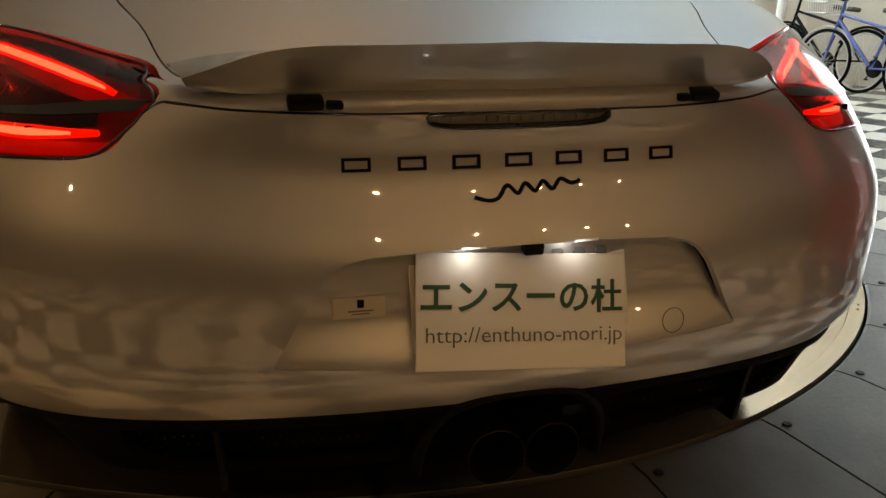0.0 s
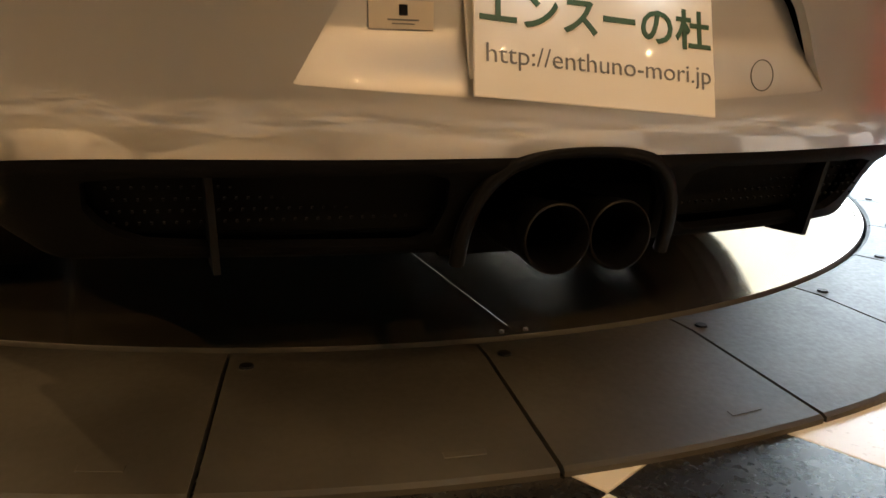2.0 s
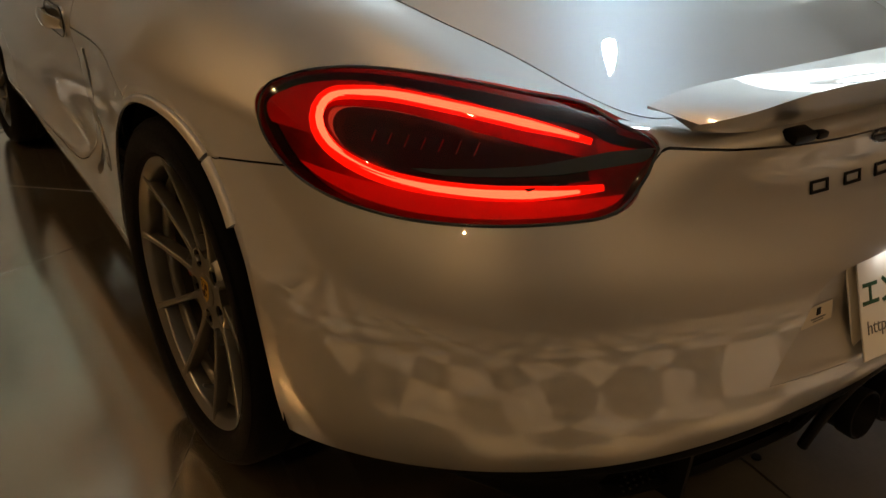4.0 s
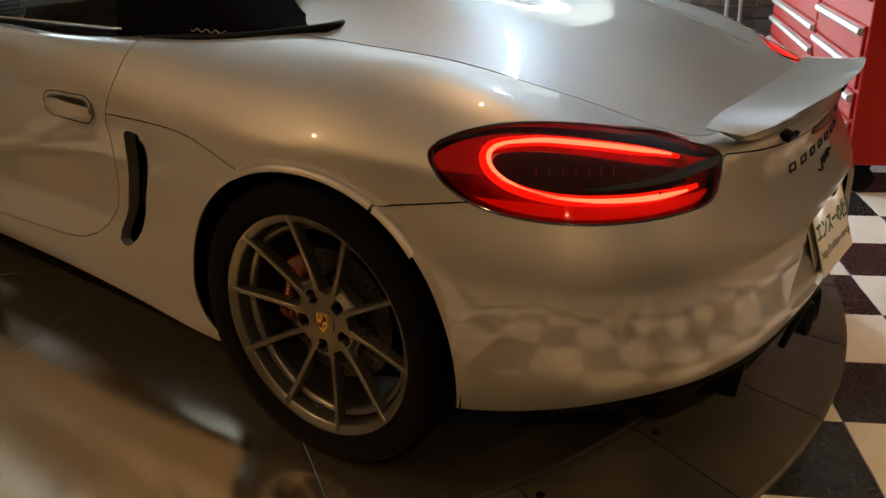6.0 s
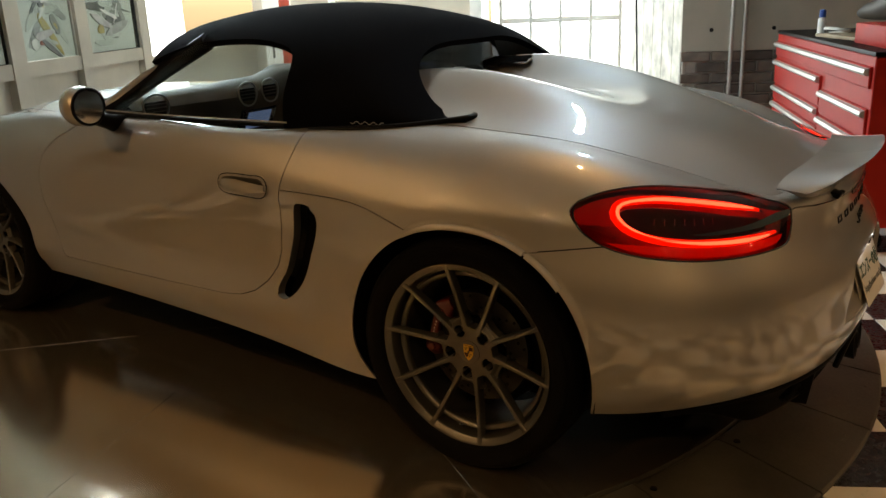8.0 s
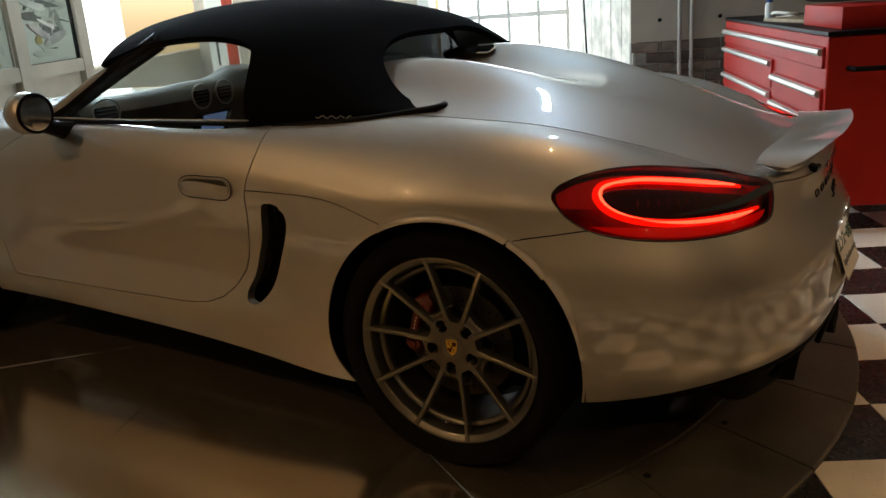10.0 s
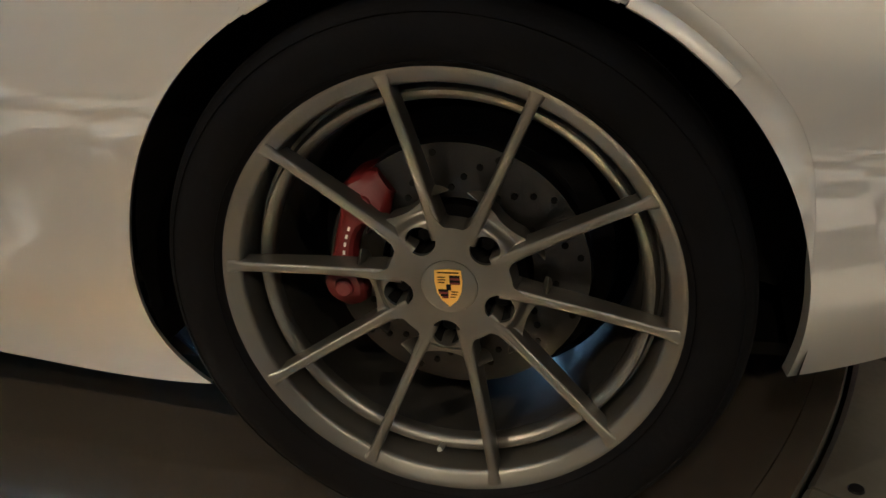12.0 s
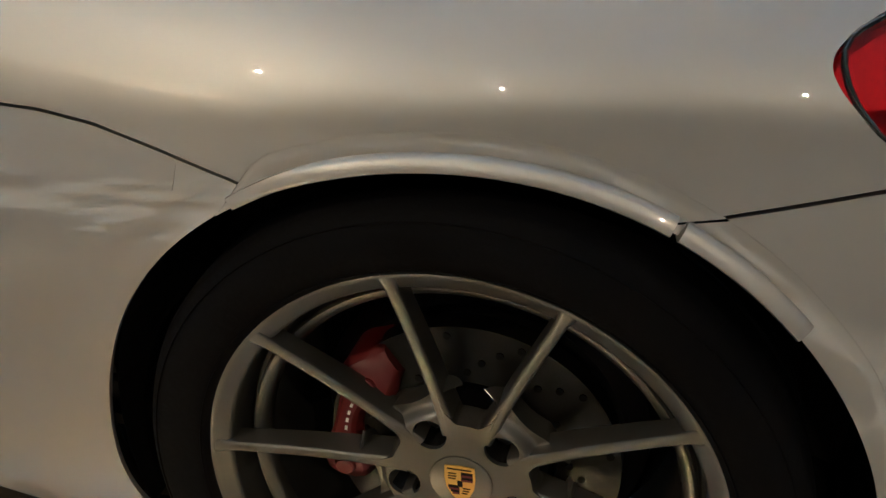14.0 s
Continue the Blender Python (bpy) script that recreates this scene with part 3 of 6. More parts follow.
lid = top_sheet(-1.0, .56, [(-.74, .0), (-.66, .006), (-.5, .028), (-.3, .042), (0, .05), (.38, .05)], humps=streamliners)
lid = clip(lid, -cut_line(lid) + GAP)
sheet_part("rear_lid", thick(lid, 0.016), PAINT, car, "silver rear lid with twin streamlined humps")
hood = top_sheet(1.93, 3.17, [(1.9, .02), (2.4, .05), (3.0, .03), (3.2, .01)])
sheet_part("front_hood", thick(clip(hood, -cut_line(hood) + GAP), 0.016), PAINT, car)

# ---- wheels ----
def make_wheel():
    """A left wheel about its own hub, outer side towards -x."""
    bm = bmesh.new()
    # rim: rolled lip, milled groove, ledge and deep barrel
    lathe(bm, [(.012, .2500), (-.040, .2722), (-.0440, .2718), (-.0458, .2695), (-.0452, .2665), (-.0425, .2635), (-.0375, .2535), (-.0345, .2508), (-.0300, .2494), (.0120, .2470), (.0150, .2440), (.0120, .2400), (-.0060, .2385),
               (-.0085, .2362), (-.0080, .2330), (-.0030, .2262), (.002, .2242), (.012, .2230), (.018, .2245)], 120, closed=True)
    wheel = part("wheel", bm, RIM, None, "satin bronze-grey alloy wheel with ten slim spokes", smooth=32)
    bm = bmesh.new()
    lathe(bm, [(.012, .2225), (.05, .218), (.16, .222), (.194, .258), (.20, .262), (.20, .271), (.16, .256), (.012, .250)], 96)
    part("barrel", bm, BARREL, wheel, "inner barrel darkened for the shade inside the wheel", smooth=40)
    # hub: a dished plate with five deep bolt holes, sunk webs outside them and rounded cut-outs inside each pair of spokes
    n = 150
    u = np.linspace(-.125, .125, n)
    Y, Z = np.meshgrid(u, u, indexing="ij")
    R, A = np.hypot(Y, Z), np.degrees(np.arctan2(-Y, Z))
    D = np.abs((A - 43.5 + 36) % 72 - 36)
    sunk = .013 * smooth(.083, .096, R) * (1 - smooth(13, 19, D))
    X = -.0064 + sunk - .0385 * (np.clip(R - .06, 0, 1) / .2065)**1.4 * smooth(14, 20, D)
    hub = grid_sheet(np.stack((X, Y, Z), axis=2))
    if hub[1][:, 0].mean() > 0:
        hub = (hub[0], -hub[1], hub[2][:, ::-1])
    edge = np.where(D < 20, .100 + .016 * (D / 20)**2, .0760 + .014 * np.clip((29 - D) / 8, 0, 1)**2).ravel()
    hub_d = (R.ravel() - edge)
    holes = [(-.065 * math.sin(radians(43.5 + 72 * i)), .065 * math.cos(radians(43.5 + 72 * i))) for i in range(5)]
    for hy, hz in holes:
        hub_d = np.maximum(hub_d, .0182 - np.hypot(Y.ravel() - hy, Z.ravel() - hz))
    V, _, T = thick(clip(hub, hub_d), .030)
    bm = bmesh.new()
    vs = [bm.verts.new(v) for v in V]
    for t in T:
        bm.faces.new([vs[i] for i in t])
    bmesh.ops.remove_doubles(bm, verts=bm.verts, dist=2e-5)
    part("hub_plate", bm, RIM, wheel, smooth=42)
    for i in range(10):
        pair = 7.5 + 72 * (i // 2)
        tip = math.radians(pair + (18 if i % 2 else -18))
        root = math.radians(pair + (17 if i % 2 else -17))
        bm = bmesh.new()
        secs = []
        for k in range(15):
            q = k / 14
            r0, r1 = .060, .2665
            y = -(1 - q) * r0 * math.sin(root) - q * r1 * math.sin(tip)
            z = (1 - q) * r0 * math.cos(root) + q * r1 * math.cos(tip)
            x = -.0060 - .0385 * q**1.4
            half = .0064 + .0030 * max(0, .30 - q) / .30 + .0055 * (max(0, q - .90) / .10)**2
            deep = .036 - .012 * q
            d = Vector((0, -r1 * math.sin(tip) + r0 * math.sin(root), r1 * math.cos(tip) - r0 * math.cos(root))).normalized()
            s = Vector((0, -d.z, d.y))
            p = Vector((x, y, z))
            row = [p + s * half * .45, p + s * half * .82 + Vector((.0010, 0, 0)), p + s * half + Vector((.0038, 0, 0)), p + s * half * 1.05 + Vector((deep, 0, 0)),
                   p - s * half * 1.05 + Vector((deep, 0, 0)), p - s * half + Vector((.0038, 0, 0)), p - s * half * .82 + Vector((.0010, 0, 0)), p - s * half * .45]
            secs.append([bm.verts.new(v) for v in row])
        for a, b in zip(secs, secs[1:]):
            for k in range(8):
                bm.faces.new((a[k], a[(k + 1) % 8], b[(k + 1) % 8], b[k]))
        bm.faces.new(secs[0])
        bm.faces.new(secs[-1][::-1])
        part("spoke", bm, RIM, wheel, smooth=48)
    for hy, hz in holes:
        m = Matrix.Translation((0, hy, hz))
        bm = bmesh.new()
        lathe(bm, [(-.0015, .0180), (.0005, .0176), (.030, .0165), (.030, .0)], 28, m)
        seat = part("bolt_seat", bm, DARK, wheel, smooth=50)
        bm = bmesh.new()
        lathe(bm, [(.016, 0), (.016, .0085), (.018, .0105), (.028, .0105)], 6, m)
        part("wheel_bolt", bm, BLACK, seat)
    # centre cap with a crest
    bm = bmesh.new()
    lathe(bm, [(-.0092, 0), (-.0088, .030), (-.0078, .0338), (-.0060, .0346)], 48)
    cap = part("centre_cap", bm, RIM, wheel, smooth=30)
    bm = bmesh.new()
    shield = [(-.0160, .0225), (.0, .0240), (.0160, .0225), (.0168, .008), (.0148, -.006), (.0095, -.0165), (.0, -.0252), (-.0095, -.0165), (-.0148, -.006), (-.0168, .008)]
    prism(bm, [(u, v) for u, v in shield], "x", -.0104, -.0085)
    part("crest", bm, GOLD, cap, "gold enamel crest")
    for u, v, w, h, mm in ((-.0078, .0150, .0125, .0030, BLACK), (-.0078, .0120, .0125, .0030, RED_PAINT), (-.0078, .0090, .0125, .0030, BLACK), (-.0078, .0060, .0125, .0026, RED_PAINT),
                           (.0070, -.0035, .0120, .0030, BLACK), (.0066, -.0065, .0112, .0030, RED_PAINT), (.0058, -.0095, .0095, .0030, BLACK), (.0050, -.0125, .0075, .0026, RED_PAINT),
                           (0, .0200, .026, .0014, BLACK), (.0080, .0140, .009, .0010, BLACK), (.0080, .0105, .009, .0010, BLACK), (.0085, .0070, .008, .0010, BLACK),
                           (-.0068, -.0050, .008, .0010, BLACK), (-.0060, -.0085, .007, .0010, BLACK), (-.0045, -.0120, .006, .0010, BLACK), (0, .0008, .0055, .0075, BLACK)):
        bm = bmesh.new()
        box(bm, (.0012, w, h), pose(-.0106, u, v))
        part("crest_field", bm, mm, cap)
    # tyre
    bm = bmesh.new()
    prof = [(-.036, .262), (-.046, .270), (-.056, .282), (-.0625, .300), (-.0615, .318), (-.052, .334), (-.040, .3405), (-.02, .3425)]
    for gx in (.02, .06, .10):
        prof += [(gx - .006, .3428), (gx - .005, .336), (gx + .005, .336), (gx + .006, .3428)]
    prof += [(.15, .342), (.18, .338), (.20, .325), (.208, .300), (.202, .272), (.19, .258)]
    lathe(bm, prof, 96)
    for rr, xx in ((.2765, -.0535), (.3255, -.0585)):
        lathe(bm, [(xx, rr - .001), (xx - .0012, rr), (xx, rr + .001)], 96)
    part("tyre", bm, RUBBER, wheel, "black low-profile tyre", smooth=35)
    # brakes
    bm = bmesh.new()
    lathe(bm, [(.040, .095), (.040, .163), (.068, .163), (.068, .095)], 64, closed=True)
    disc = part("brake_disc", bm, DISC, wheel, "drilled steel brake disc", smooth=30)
    for i in range(48):
        a = math.radians(i * 7.5)
        r = (.108, .122, .137, .152)[i % 4]
        bm = bmesh.new()
        lathe(bm, [(.0385, 0), (.0385, .0042), (.0405, .0042)], 8, Matrix.Translation((0, -r * math.sin(a), r * math.cos(a))))
        part("drilled_hole", bm, DARK, disc)
    # Black bell: the shade near the hub is put into its colour.
    bm = bmesh.new()
    lathe(bm, [(.034, 0), (.034, .07), (.040, .086), (.062, .092), (.064, .112)], 48)
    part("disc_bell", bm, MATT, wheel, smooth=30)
    # caliper: two piston lobes joined by a narrower bridge
    bm = bmesh.new()
    secs = []
    for k in range(29):
        q = k / 28
        a = math.radians(250 + 76 * q)
        e = min(1, min(k, 28 - k) / 4 + .45)
        lobe = math.exp(-((q - .17) / .13)**2) + 1.15 * math.exp(-((q - .82) / .14)**2)
        ri, ro, xf = .126 - .016 * lobe, .158 + .014 * lobe, .024 - .012 * lobe + .012 * (1 - e)
        secs.append([bm.verts.new((x, -r * math.sin(a), r * math.cos(a))) for x, r in ((.078, ri), (xf + .012, ri), (xf + .003, ri + .005), (xf, ri + .010), (xf + .001, ro - .014), (xf + .005, ro - .006), (xf + .016, ro), (.078, ro))])
    for a, b in zip(secs, secs[1:]):
        for k in range(8):
            bm.faces.new((a[k], a[(k + 1) % 8], b[(k + 1) % 8], b[k]))
    bm.faces.new(secs[0])
    bm.faces.new(secs[-1][::-1])
    cal = part("brake_caliper", bm, RED_PAINT, wheel, "red painted brake caliper", smooth=28)
    for aa in (263, 312):
        bm = bmesh.new()
        a = math.radians(aa)
        lathe(bm, [(.003, 0), (.003, .009), (.005, .0115), (.009, .0125), (.02, .0125)], 20, Matrix.Translation((0.004, -.141 * math.sin(a), .141 * math.cos(a))))
        part("piston_boss", bm, RED_PAINT, cal, smooth=30)
    for k in range(6):
        a = math.radians(276 + 4.6 * k)
        bm = bmesh.new()
        box(bm, (.0010, .0055, .0030), Matrix.Translation((.0235, -.141 * math.sin(a), .141 * math.cos(a))) @ pose(0, 0, 0, math.degrees(a) - 180))
        part("pale_mark", bm, WHITE_INK, cal)
    bm = bmesh.new()
    lathe(bm, [(.085, 0), (.085, .165), (.10, .19), (.16, .20)], 48)
    part("dust_shield", bm, BLACK, wheel, smooth=30)
    # valve
    bm = bmesh.new()
    a = math.radians(186)
    tube(bm, [(-.004, -.236 * math.sin(a), .236 * math.cos(a)), (-.026, -.226 * math.sin(a), .226 * math.cos(a)), (-.032, -.223 * math.sin(a), .223 * math.cos(a))], [.004, .004, .003], 10)
    part("valve_stem", bm, STEEL, wheel, smooth=40)
    return wheel


WHEEL_X = -.840
wheel = make_wheel()
wheel.parent = car
wheel.matrix_basis = pose(WHEEL_X, AXLE_R, HUB_Z)
copy_thing(wheel, pose(WHEEL_X, AXLE_F, HUB_Z, 0, 0, 0) @ pose(0, 0, 0, 31))
copy_thing(wheel, pose(2 * MX - WHEEL_X, AXLE_R, HUB_Z, 0, 0, 180))
copy_thing(wheel, pose(2 * MX - WHEEL_X, AXLE_F, HUB_Z, 0, 0, 180))

# wheel housings
for y0, rad in ((AXLE_R, .40), (AXLE_F, .39)):
    for sx in (-1, 1):
        OFF[0] = MX + sx * MX
        bm = bmesh.new()
        rows = []
        for k in range(33):
            a = math.radians(-103 + 206 * k / 32)
            rows.append([bm.verts.new((sx * x, y0 + r * math.sin(a), HUB_Z + r * math.cos(a))) for x, r in ((.872, rad - .008), (.62, rad + .01), (.58, .10))])
        for a, b in zip(rows, rows[1:]):
            for k in range(2):
                bm.faces.new((a[k], a[k + 1], b[k + 1], b[k]))
        part("wheel_housing", bm, DARK, car)
OFF[0] = 0

# ---- turntable ----
TC, TR = np.array((.094, 1.195)), 1.833
table = thing("turntable", "round steel car turntable with dark wedge plates, car parked on it", "turntable", at=(TC[0], TC[1], 0))
# seams between the deck plates: outer angle, then a way point and the common middle, all from the table's own middle
MID = Vector((-.150, -.150))
SEAMS = [(269.0, Vector((-.051, -1.129))), (230.4, Vector((-.695, -.715))), (188.8, Vector((-.729, .07))), (141, None), (96, None), (51, None), (4, None), (317, None)]


def seam_line(k, off):
    """The seam's points from its outer end to the middle, moved sideways by off."""
    ang, way = SEAMS[k % 8]
    p = Vector(((TR - .045) * math.cos(radians(ang)), (TR - .045) * math.sin(radians(ang))))
    pts = [p] + ([way] if way else []) + [MID]
    d = (MID - p).normalized()
    s = Vector((-d.y, d.x)) * off
    return [q + s for q in pts]


for i in range(8):
    a0, a1 = radians(SEAMS[i][0]), radians(SEAMS[(i + 1) % 8][0])
    a1 = a1 if a1 < a0 else a1 - math.tau
    lo, hi = seam_line(i, -.0014), seam_line(i + 1, .0014)
    bm = bmesh.new()
    arc = [((TR - .045) * math.cos(a0 + (a1 - a0) * k / 24), (TR - .045) * math.sin(a0 + (a1 - a0) * k / 24)) for k in range(1, 24)]
    pts = [tuple(p) for p in lo[::-1]] + arc + [tuple(p) for p in hi[:-1]]
    prism(bm, pts, "z", -.012, 0)
    plate = part("deck_plate", bm, DECK, table)
    # Chrome bar added in each seam to stand in for its edges' glint.
    bm = bmesh.new()
    tube(bm, [(p.x, p.y, -.0004) for p in seam_line(i, 0)], .0016, 6)
    part("seam_strip", bm, CHROME, table, "thin chrome strip added for the glint of the deck seam")
    for a in (a0 - .012, a1 + .012):
        bm = bmesh.new()
        r = TR - .02
        bmesh.ops.create_cone(bm, cap_ends=True, segments=10, radius1=.0045, radius2=.004, depth=.003, matrix=pose(r * math.cos(a), r * math.sin(a), .003))
        part("deck_screw", bm, RIM, plate)
bm = bmesh.new()
n = 180
for lo, hi, z0, z1 in ((TR - .0435, TR, -.02, .002),):
    a = [[bm.verts.new((r * math.cos(k * math.tau / n), r * math.sin(k * math.tau / n), z)) for r, z in ((lo, z0), (lo, z1), (hi - .002, z1))] for k in range(n)]
    for k in range(n):
        for j in range(2):
            bm.faces.new((a[k][j], a[k][j + 1], a[(k + 1) % n][j + 1], a[(k + 1) % n][j]))
part("deck_rim", bm, DECK, table, "steel rim of the deck", smooth=30)
bm = bmesh.new()
a = [[bm.verts.new((r * math.cos(k * math.tau / n), r * math.sin(k * math.tau / n), z)) for r, z in ((TR - .002, .002), (TR, 0), (TR, -.02))] for k in range(n)]
for k in range(n):
    for j in range(2):
        bm.faces.new((a[k][j], a[k][j + 1], a[(k + 1) % n][j + 1], a[(k + 1) % n][j]))
part("rim_edge", bm, RAMP, table, "dark edge of the steel rim", smooth=60)
bm = bmesh.new()
bmesh.ops.create_cone(bm, cap_ends=True, segments=96, radius1=TR + .02, radius2=TR + .02, depth=.028, matrix=pose(0, 0, -.034))
part("deck_base", bm, DARK, table)

ramp_ring = thing("ramp_ring", "ring of grey sloping ramp plates round the turntable", "ramp", at=(TC[0], TC[1], 0))
for i in range(31):
    a0, a1 = radians(254.9 + 360 / 31 * i) + .0016, radians(254.9 + 360 / 31 * (i + 1)) - .0016
    bm = bmesh.new()
    rows = []
    for k in range(7):
        a = a0 + (a1 - a0) * k / 6
        ca, sa = math.cos(a), math.sin(a)
        rows.append([bm.verts.new((r * ca, r * sa, z)) for r, z in ((TR + .008, -.048), (TR + .008, -.004), (TR + .016, 0.001), (TR + .07, -.001), (TR + .328, -.036), (TR + .335, -.040), (TR + .335, -.048))])
    for a, b in zip(rows, rows[1:]):
        for k in range(6):
            bm.faces.new((a[k], b[k], b[k + 1], a[k + 1]))
    bm.faces.new(rows[0])
    bm.faces.new(rows[-1][::-1])
    plate = part("ramp_plate", bm, RAMP, ramp_ring, smooth=20)
    am = a0 + .014
    bm = bmesh.new()
    r = TR + .062
    bmesh.ops.create_cone(bm, cap_ends=True, segments=12, radius1=.011, radius2=.0095, depth=.003, matrix=pose(r * math.cos(am), r * math.sin(am), 0.001))
    part("bolt", bm, BLACK, plate)
    bm = bmesh.new()
    am = a1 - .05
    r = TR + .285
    box(bm, (.012, .055, .0016), pose(r * math.cos(am), r * math.sin(am), -.0295, 0, 7.7, math.degrees(am)), .0006, 1)
    part("raised_mark", bm, RAMP, plate)

# ---- tail lamps ----
def lamp_curve(pts, n, sheet, depth):
    """Points on the lamp's surface from a line drawn in its unrolled plane, sunk by depth."""
    k = curve(pts, n)
    c = corner(sheet)
    out = []
    for q in k:
        i = np.argsort(((c - q)**2).sum(1))[:60]
        d = c[i] - q
        w = np.exp(-(d**2).sum(1) / (2 * .012**2)) + 1e-6
        a = np.c_[np.ones(len(i)), d] * w[:, None]
        nn = np.linalg.lstsq(a, sheet[1][i] * w[:, None], rcond=None)[0][0]
        out.append(np.linalg.lstsq(a, sheet[0][i] * w[:, None], rcond=None)[0][0] - nn / np.linalg.norm(nn) * depth)
    out = np.array(out)
    for _ in range(3 if n > 20 else 0):
        out[1:-1] = (out[:-2] + 2 * out[1:-1] + out[2:]) / 4
    return list(out)


GUIDE = [(-.150, .7735), (-.10, .7815), (-.05, .788), (.06, .802), (.17, .813), (.27, .817), (.345, .812), (.392, .799), (.404, .782), (.375, .752), (.325, .735), (.25, .724), (.14, .720), (.0, .7205), (-.10, .7215), (-.18, .7230)]
rim_hi = clip(lamp_hole, np.maximum(inside(corner(lamp_hole), LAMP_LINE) + .007, np.maximum(.006 - inside(corner(lamp_hole), curve(GUIDE, 60)), .755 - corner(lamp_hole)[:, 1])))
band_lo = clip(lamp_hole, np.abs(corner(lamp_hole)[:, 1] - .7005) - .0125)
band_lo = clip(band_lo, inside(corner(band_lo), LAMP_LINE) + .010)
blade = clip(lamp_hole, inside(corner(lamp_hole), [(-.262, .757), (-.242, .744), (-.10, .736), (.10, .7315), (.22, .732), (.10, .7385), (-.05, .7455), (-.18, .756)]))
centre = clip(lamp_hole, inside(corner(lamp_hole), curve(GUIDE, 60)) + .012)
for flip in (False, True):
    f = mirrored if flip else (lambda s: s)
    sx = Vector((-1, 1, 1)) if flip else Vector((1, 1, 1))
    OFF[0] = 0
    house = sheet_part("tail_lamp", f(thick(clip(lamp_hole, inside(corner(lamp_hole), LAMP_LINE) + .0005), .03)), RED_LENS, car, "lit red tail lamp with a bright loop-shaped light guide")
    sheet_part("lamp_housing", f(joined(moved(lamp_hole, .034))), RED_DARK, house)
    sheet_part("dark_insert", f(moved(centre, .026)), GLOSS_BLACK, house)
    sheet_part("upper_reflector", f(moved(rim_hi, .016)), RED_FAINT, house)
    sheet_part("lower_reflector", f(moved(band_lo, .020)), RED_SOFT, house)
    sheet_part("smoked_blade", f(moved(blade, -.002)), GLOSS_BLACK, house)
    bm = bmesh.new()
    pts = [Vector(p) * sx + Vector((MX - sx.x * MX, 0, 0)) for p in lamp_curve(GUIDE, 70, lamp_hole, .0165)]
    rad = [.0098 * min(1, .45 + .75 * min(i, 69 - i) / 10) for i in range(70)]
    tube(bm, pts, rad, 10)
    part("light_guide", bm, RED_GLOW, house, "glowing red loop light guide", smooth=60)
    bm = bmesh.new()
    pts = [p + Vector((0, -.0092, .0018)) for p in pts]          # the bright line faces rearwards
    tube(bm, pts[2:-3], [.0054 * min(1, .4 + min(i, 64 - i) / 9) for i in range(65)], 8)
    part("light_core", bm, RED_CORE, house, smooth=60)
    bm = bmesh.new()
    line = [tuple(Vector(p) * sx + Vector((MX - sx.x * MX, 0, 0))) for p in lamp_curve(ring([tuple(q) for q in LAMP_LINE[::6]], 80), 120, lamp_hole, .0005)]
    tube(bm, line[:-1], .0026, 6, closed=True)
    part("lamp_bezel", bm, GLOSS_BLACK, house, smooth=60)
    for k in range(7):
        p = Vector(lamp_curve([(.06 + k * .035, .764), (.062 + k * .035, .776)], 2, lamp_hole, .026)[0]) * sx + Vector((MX - sx.x * MX, 0, 0))
        q = Vector(lamp_curve([(.06 + k * .035, .764), (.052 + k * .035, .778)], 2, lamp_hole, .024)[1]) * sx + Vector((MX - sx.x * MX, 0, 0))
        bm = bmesh.new()
        tube(bm, [p, q], .0012, 5)
        part("reflector_rib", bm, RED_DARK, house)

# ---- spoiler ----
def spoiler_sheet():
    stations = np.linspace(-1, 1, 121)
    lead = [(-.462, -.702, .800), (-.42, -.700, .808), (-.30, -.706, .817), (0, -.716, .822)]
    trail = [(-.442, -.772, .788), (-.400, -.812, .805), (-.345, -.842, .824), (-.22, -.866, .834), (0, -.876, .838)]
    low = [(-.436, -.764, .776), (-.38, -.780, .770), (-.30, -.794, .768), (-.15, -.804, .768), (0, -.808, .768)]

    def full(c):
        c = curve(c, 61)
        c[-1, 0] = MX
        return np.r_[c, flipped(c[::-1])[1:]]
    L, R, B = full(lead), full(trail), full(low)
    rows = []
    for k in np.linspace(0, 1, 13):                       # top, hollow towards the lip
        p = L * (1 - k) + R * k
        p[:, 2] -= .012 * np.sin(math.pi * k) * smooth(0, 60, 60 - np.abs(np.arange(121) - 60))
        rows.append(p)
    for k in np.linspace(0.12, 1, 9):                     # lip and rear face
        p = R * (1 - k) + B * k
        p[:, 2] -= .004 * np.sin(math.pi * k)
        p[:, 1] += .010 * np.sin(math.pi * k)
        rows.append(p)
    U = B + (0, .040, .014)
    for k in np.linspace(.1, 1, 5):
        rows.append(B * (1 - k) + U * k)
    for k in np.linspace(.2, 1, 4):
        rows.append(U * (1 - k) + (L + (0, .0, -.004)) * k)
    return np.array(rows)


G = spoiler_sheet()
bm = bmesh.new()
vs = [[bm.verts.new(p) for p in row] for row in G]
for a, b in zip(vs, vs[1:]):
    for k in range(len(a) - 1):
        bm.faces.new((a[k], a[k + 1], b[k + 1], b[k]))
for e in (0, -1):
    bm.faces.new([r[e] for r in vs])
spoiler = part("rear_spoiler", bm, PAINT, car, "raised silver rear spoiler", smooth=38)
for sx in (-1, 1):
    OFF[0] = MX + sx * MX
    bm = bmesh.new()
    box(bm, (.046, .026, .014), pose(sx * .292, -.812, .7605, 18), .004)
    box(bm, (.022, .02, .010), pose(sx * .256, -.816, .7580, 10), .003)
    part("spoiler_hinge", bm, BLACK, car, smooth=30)
OFF[0] = 0
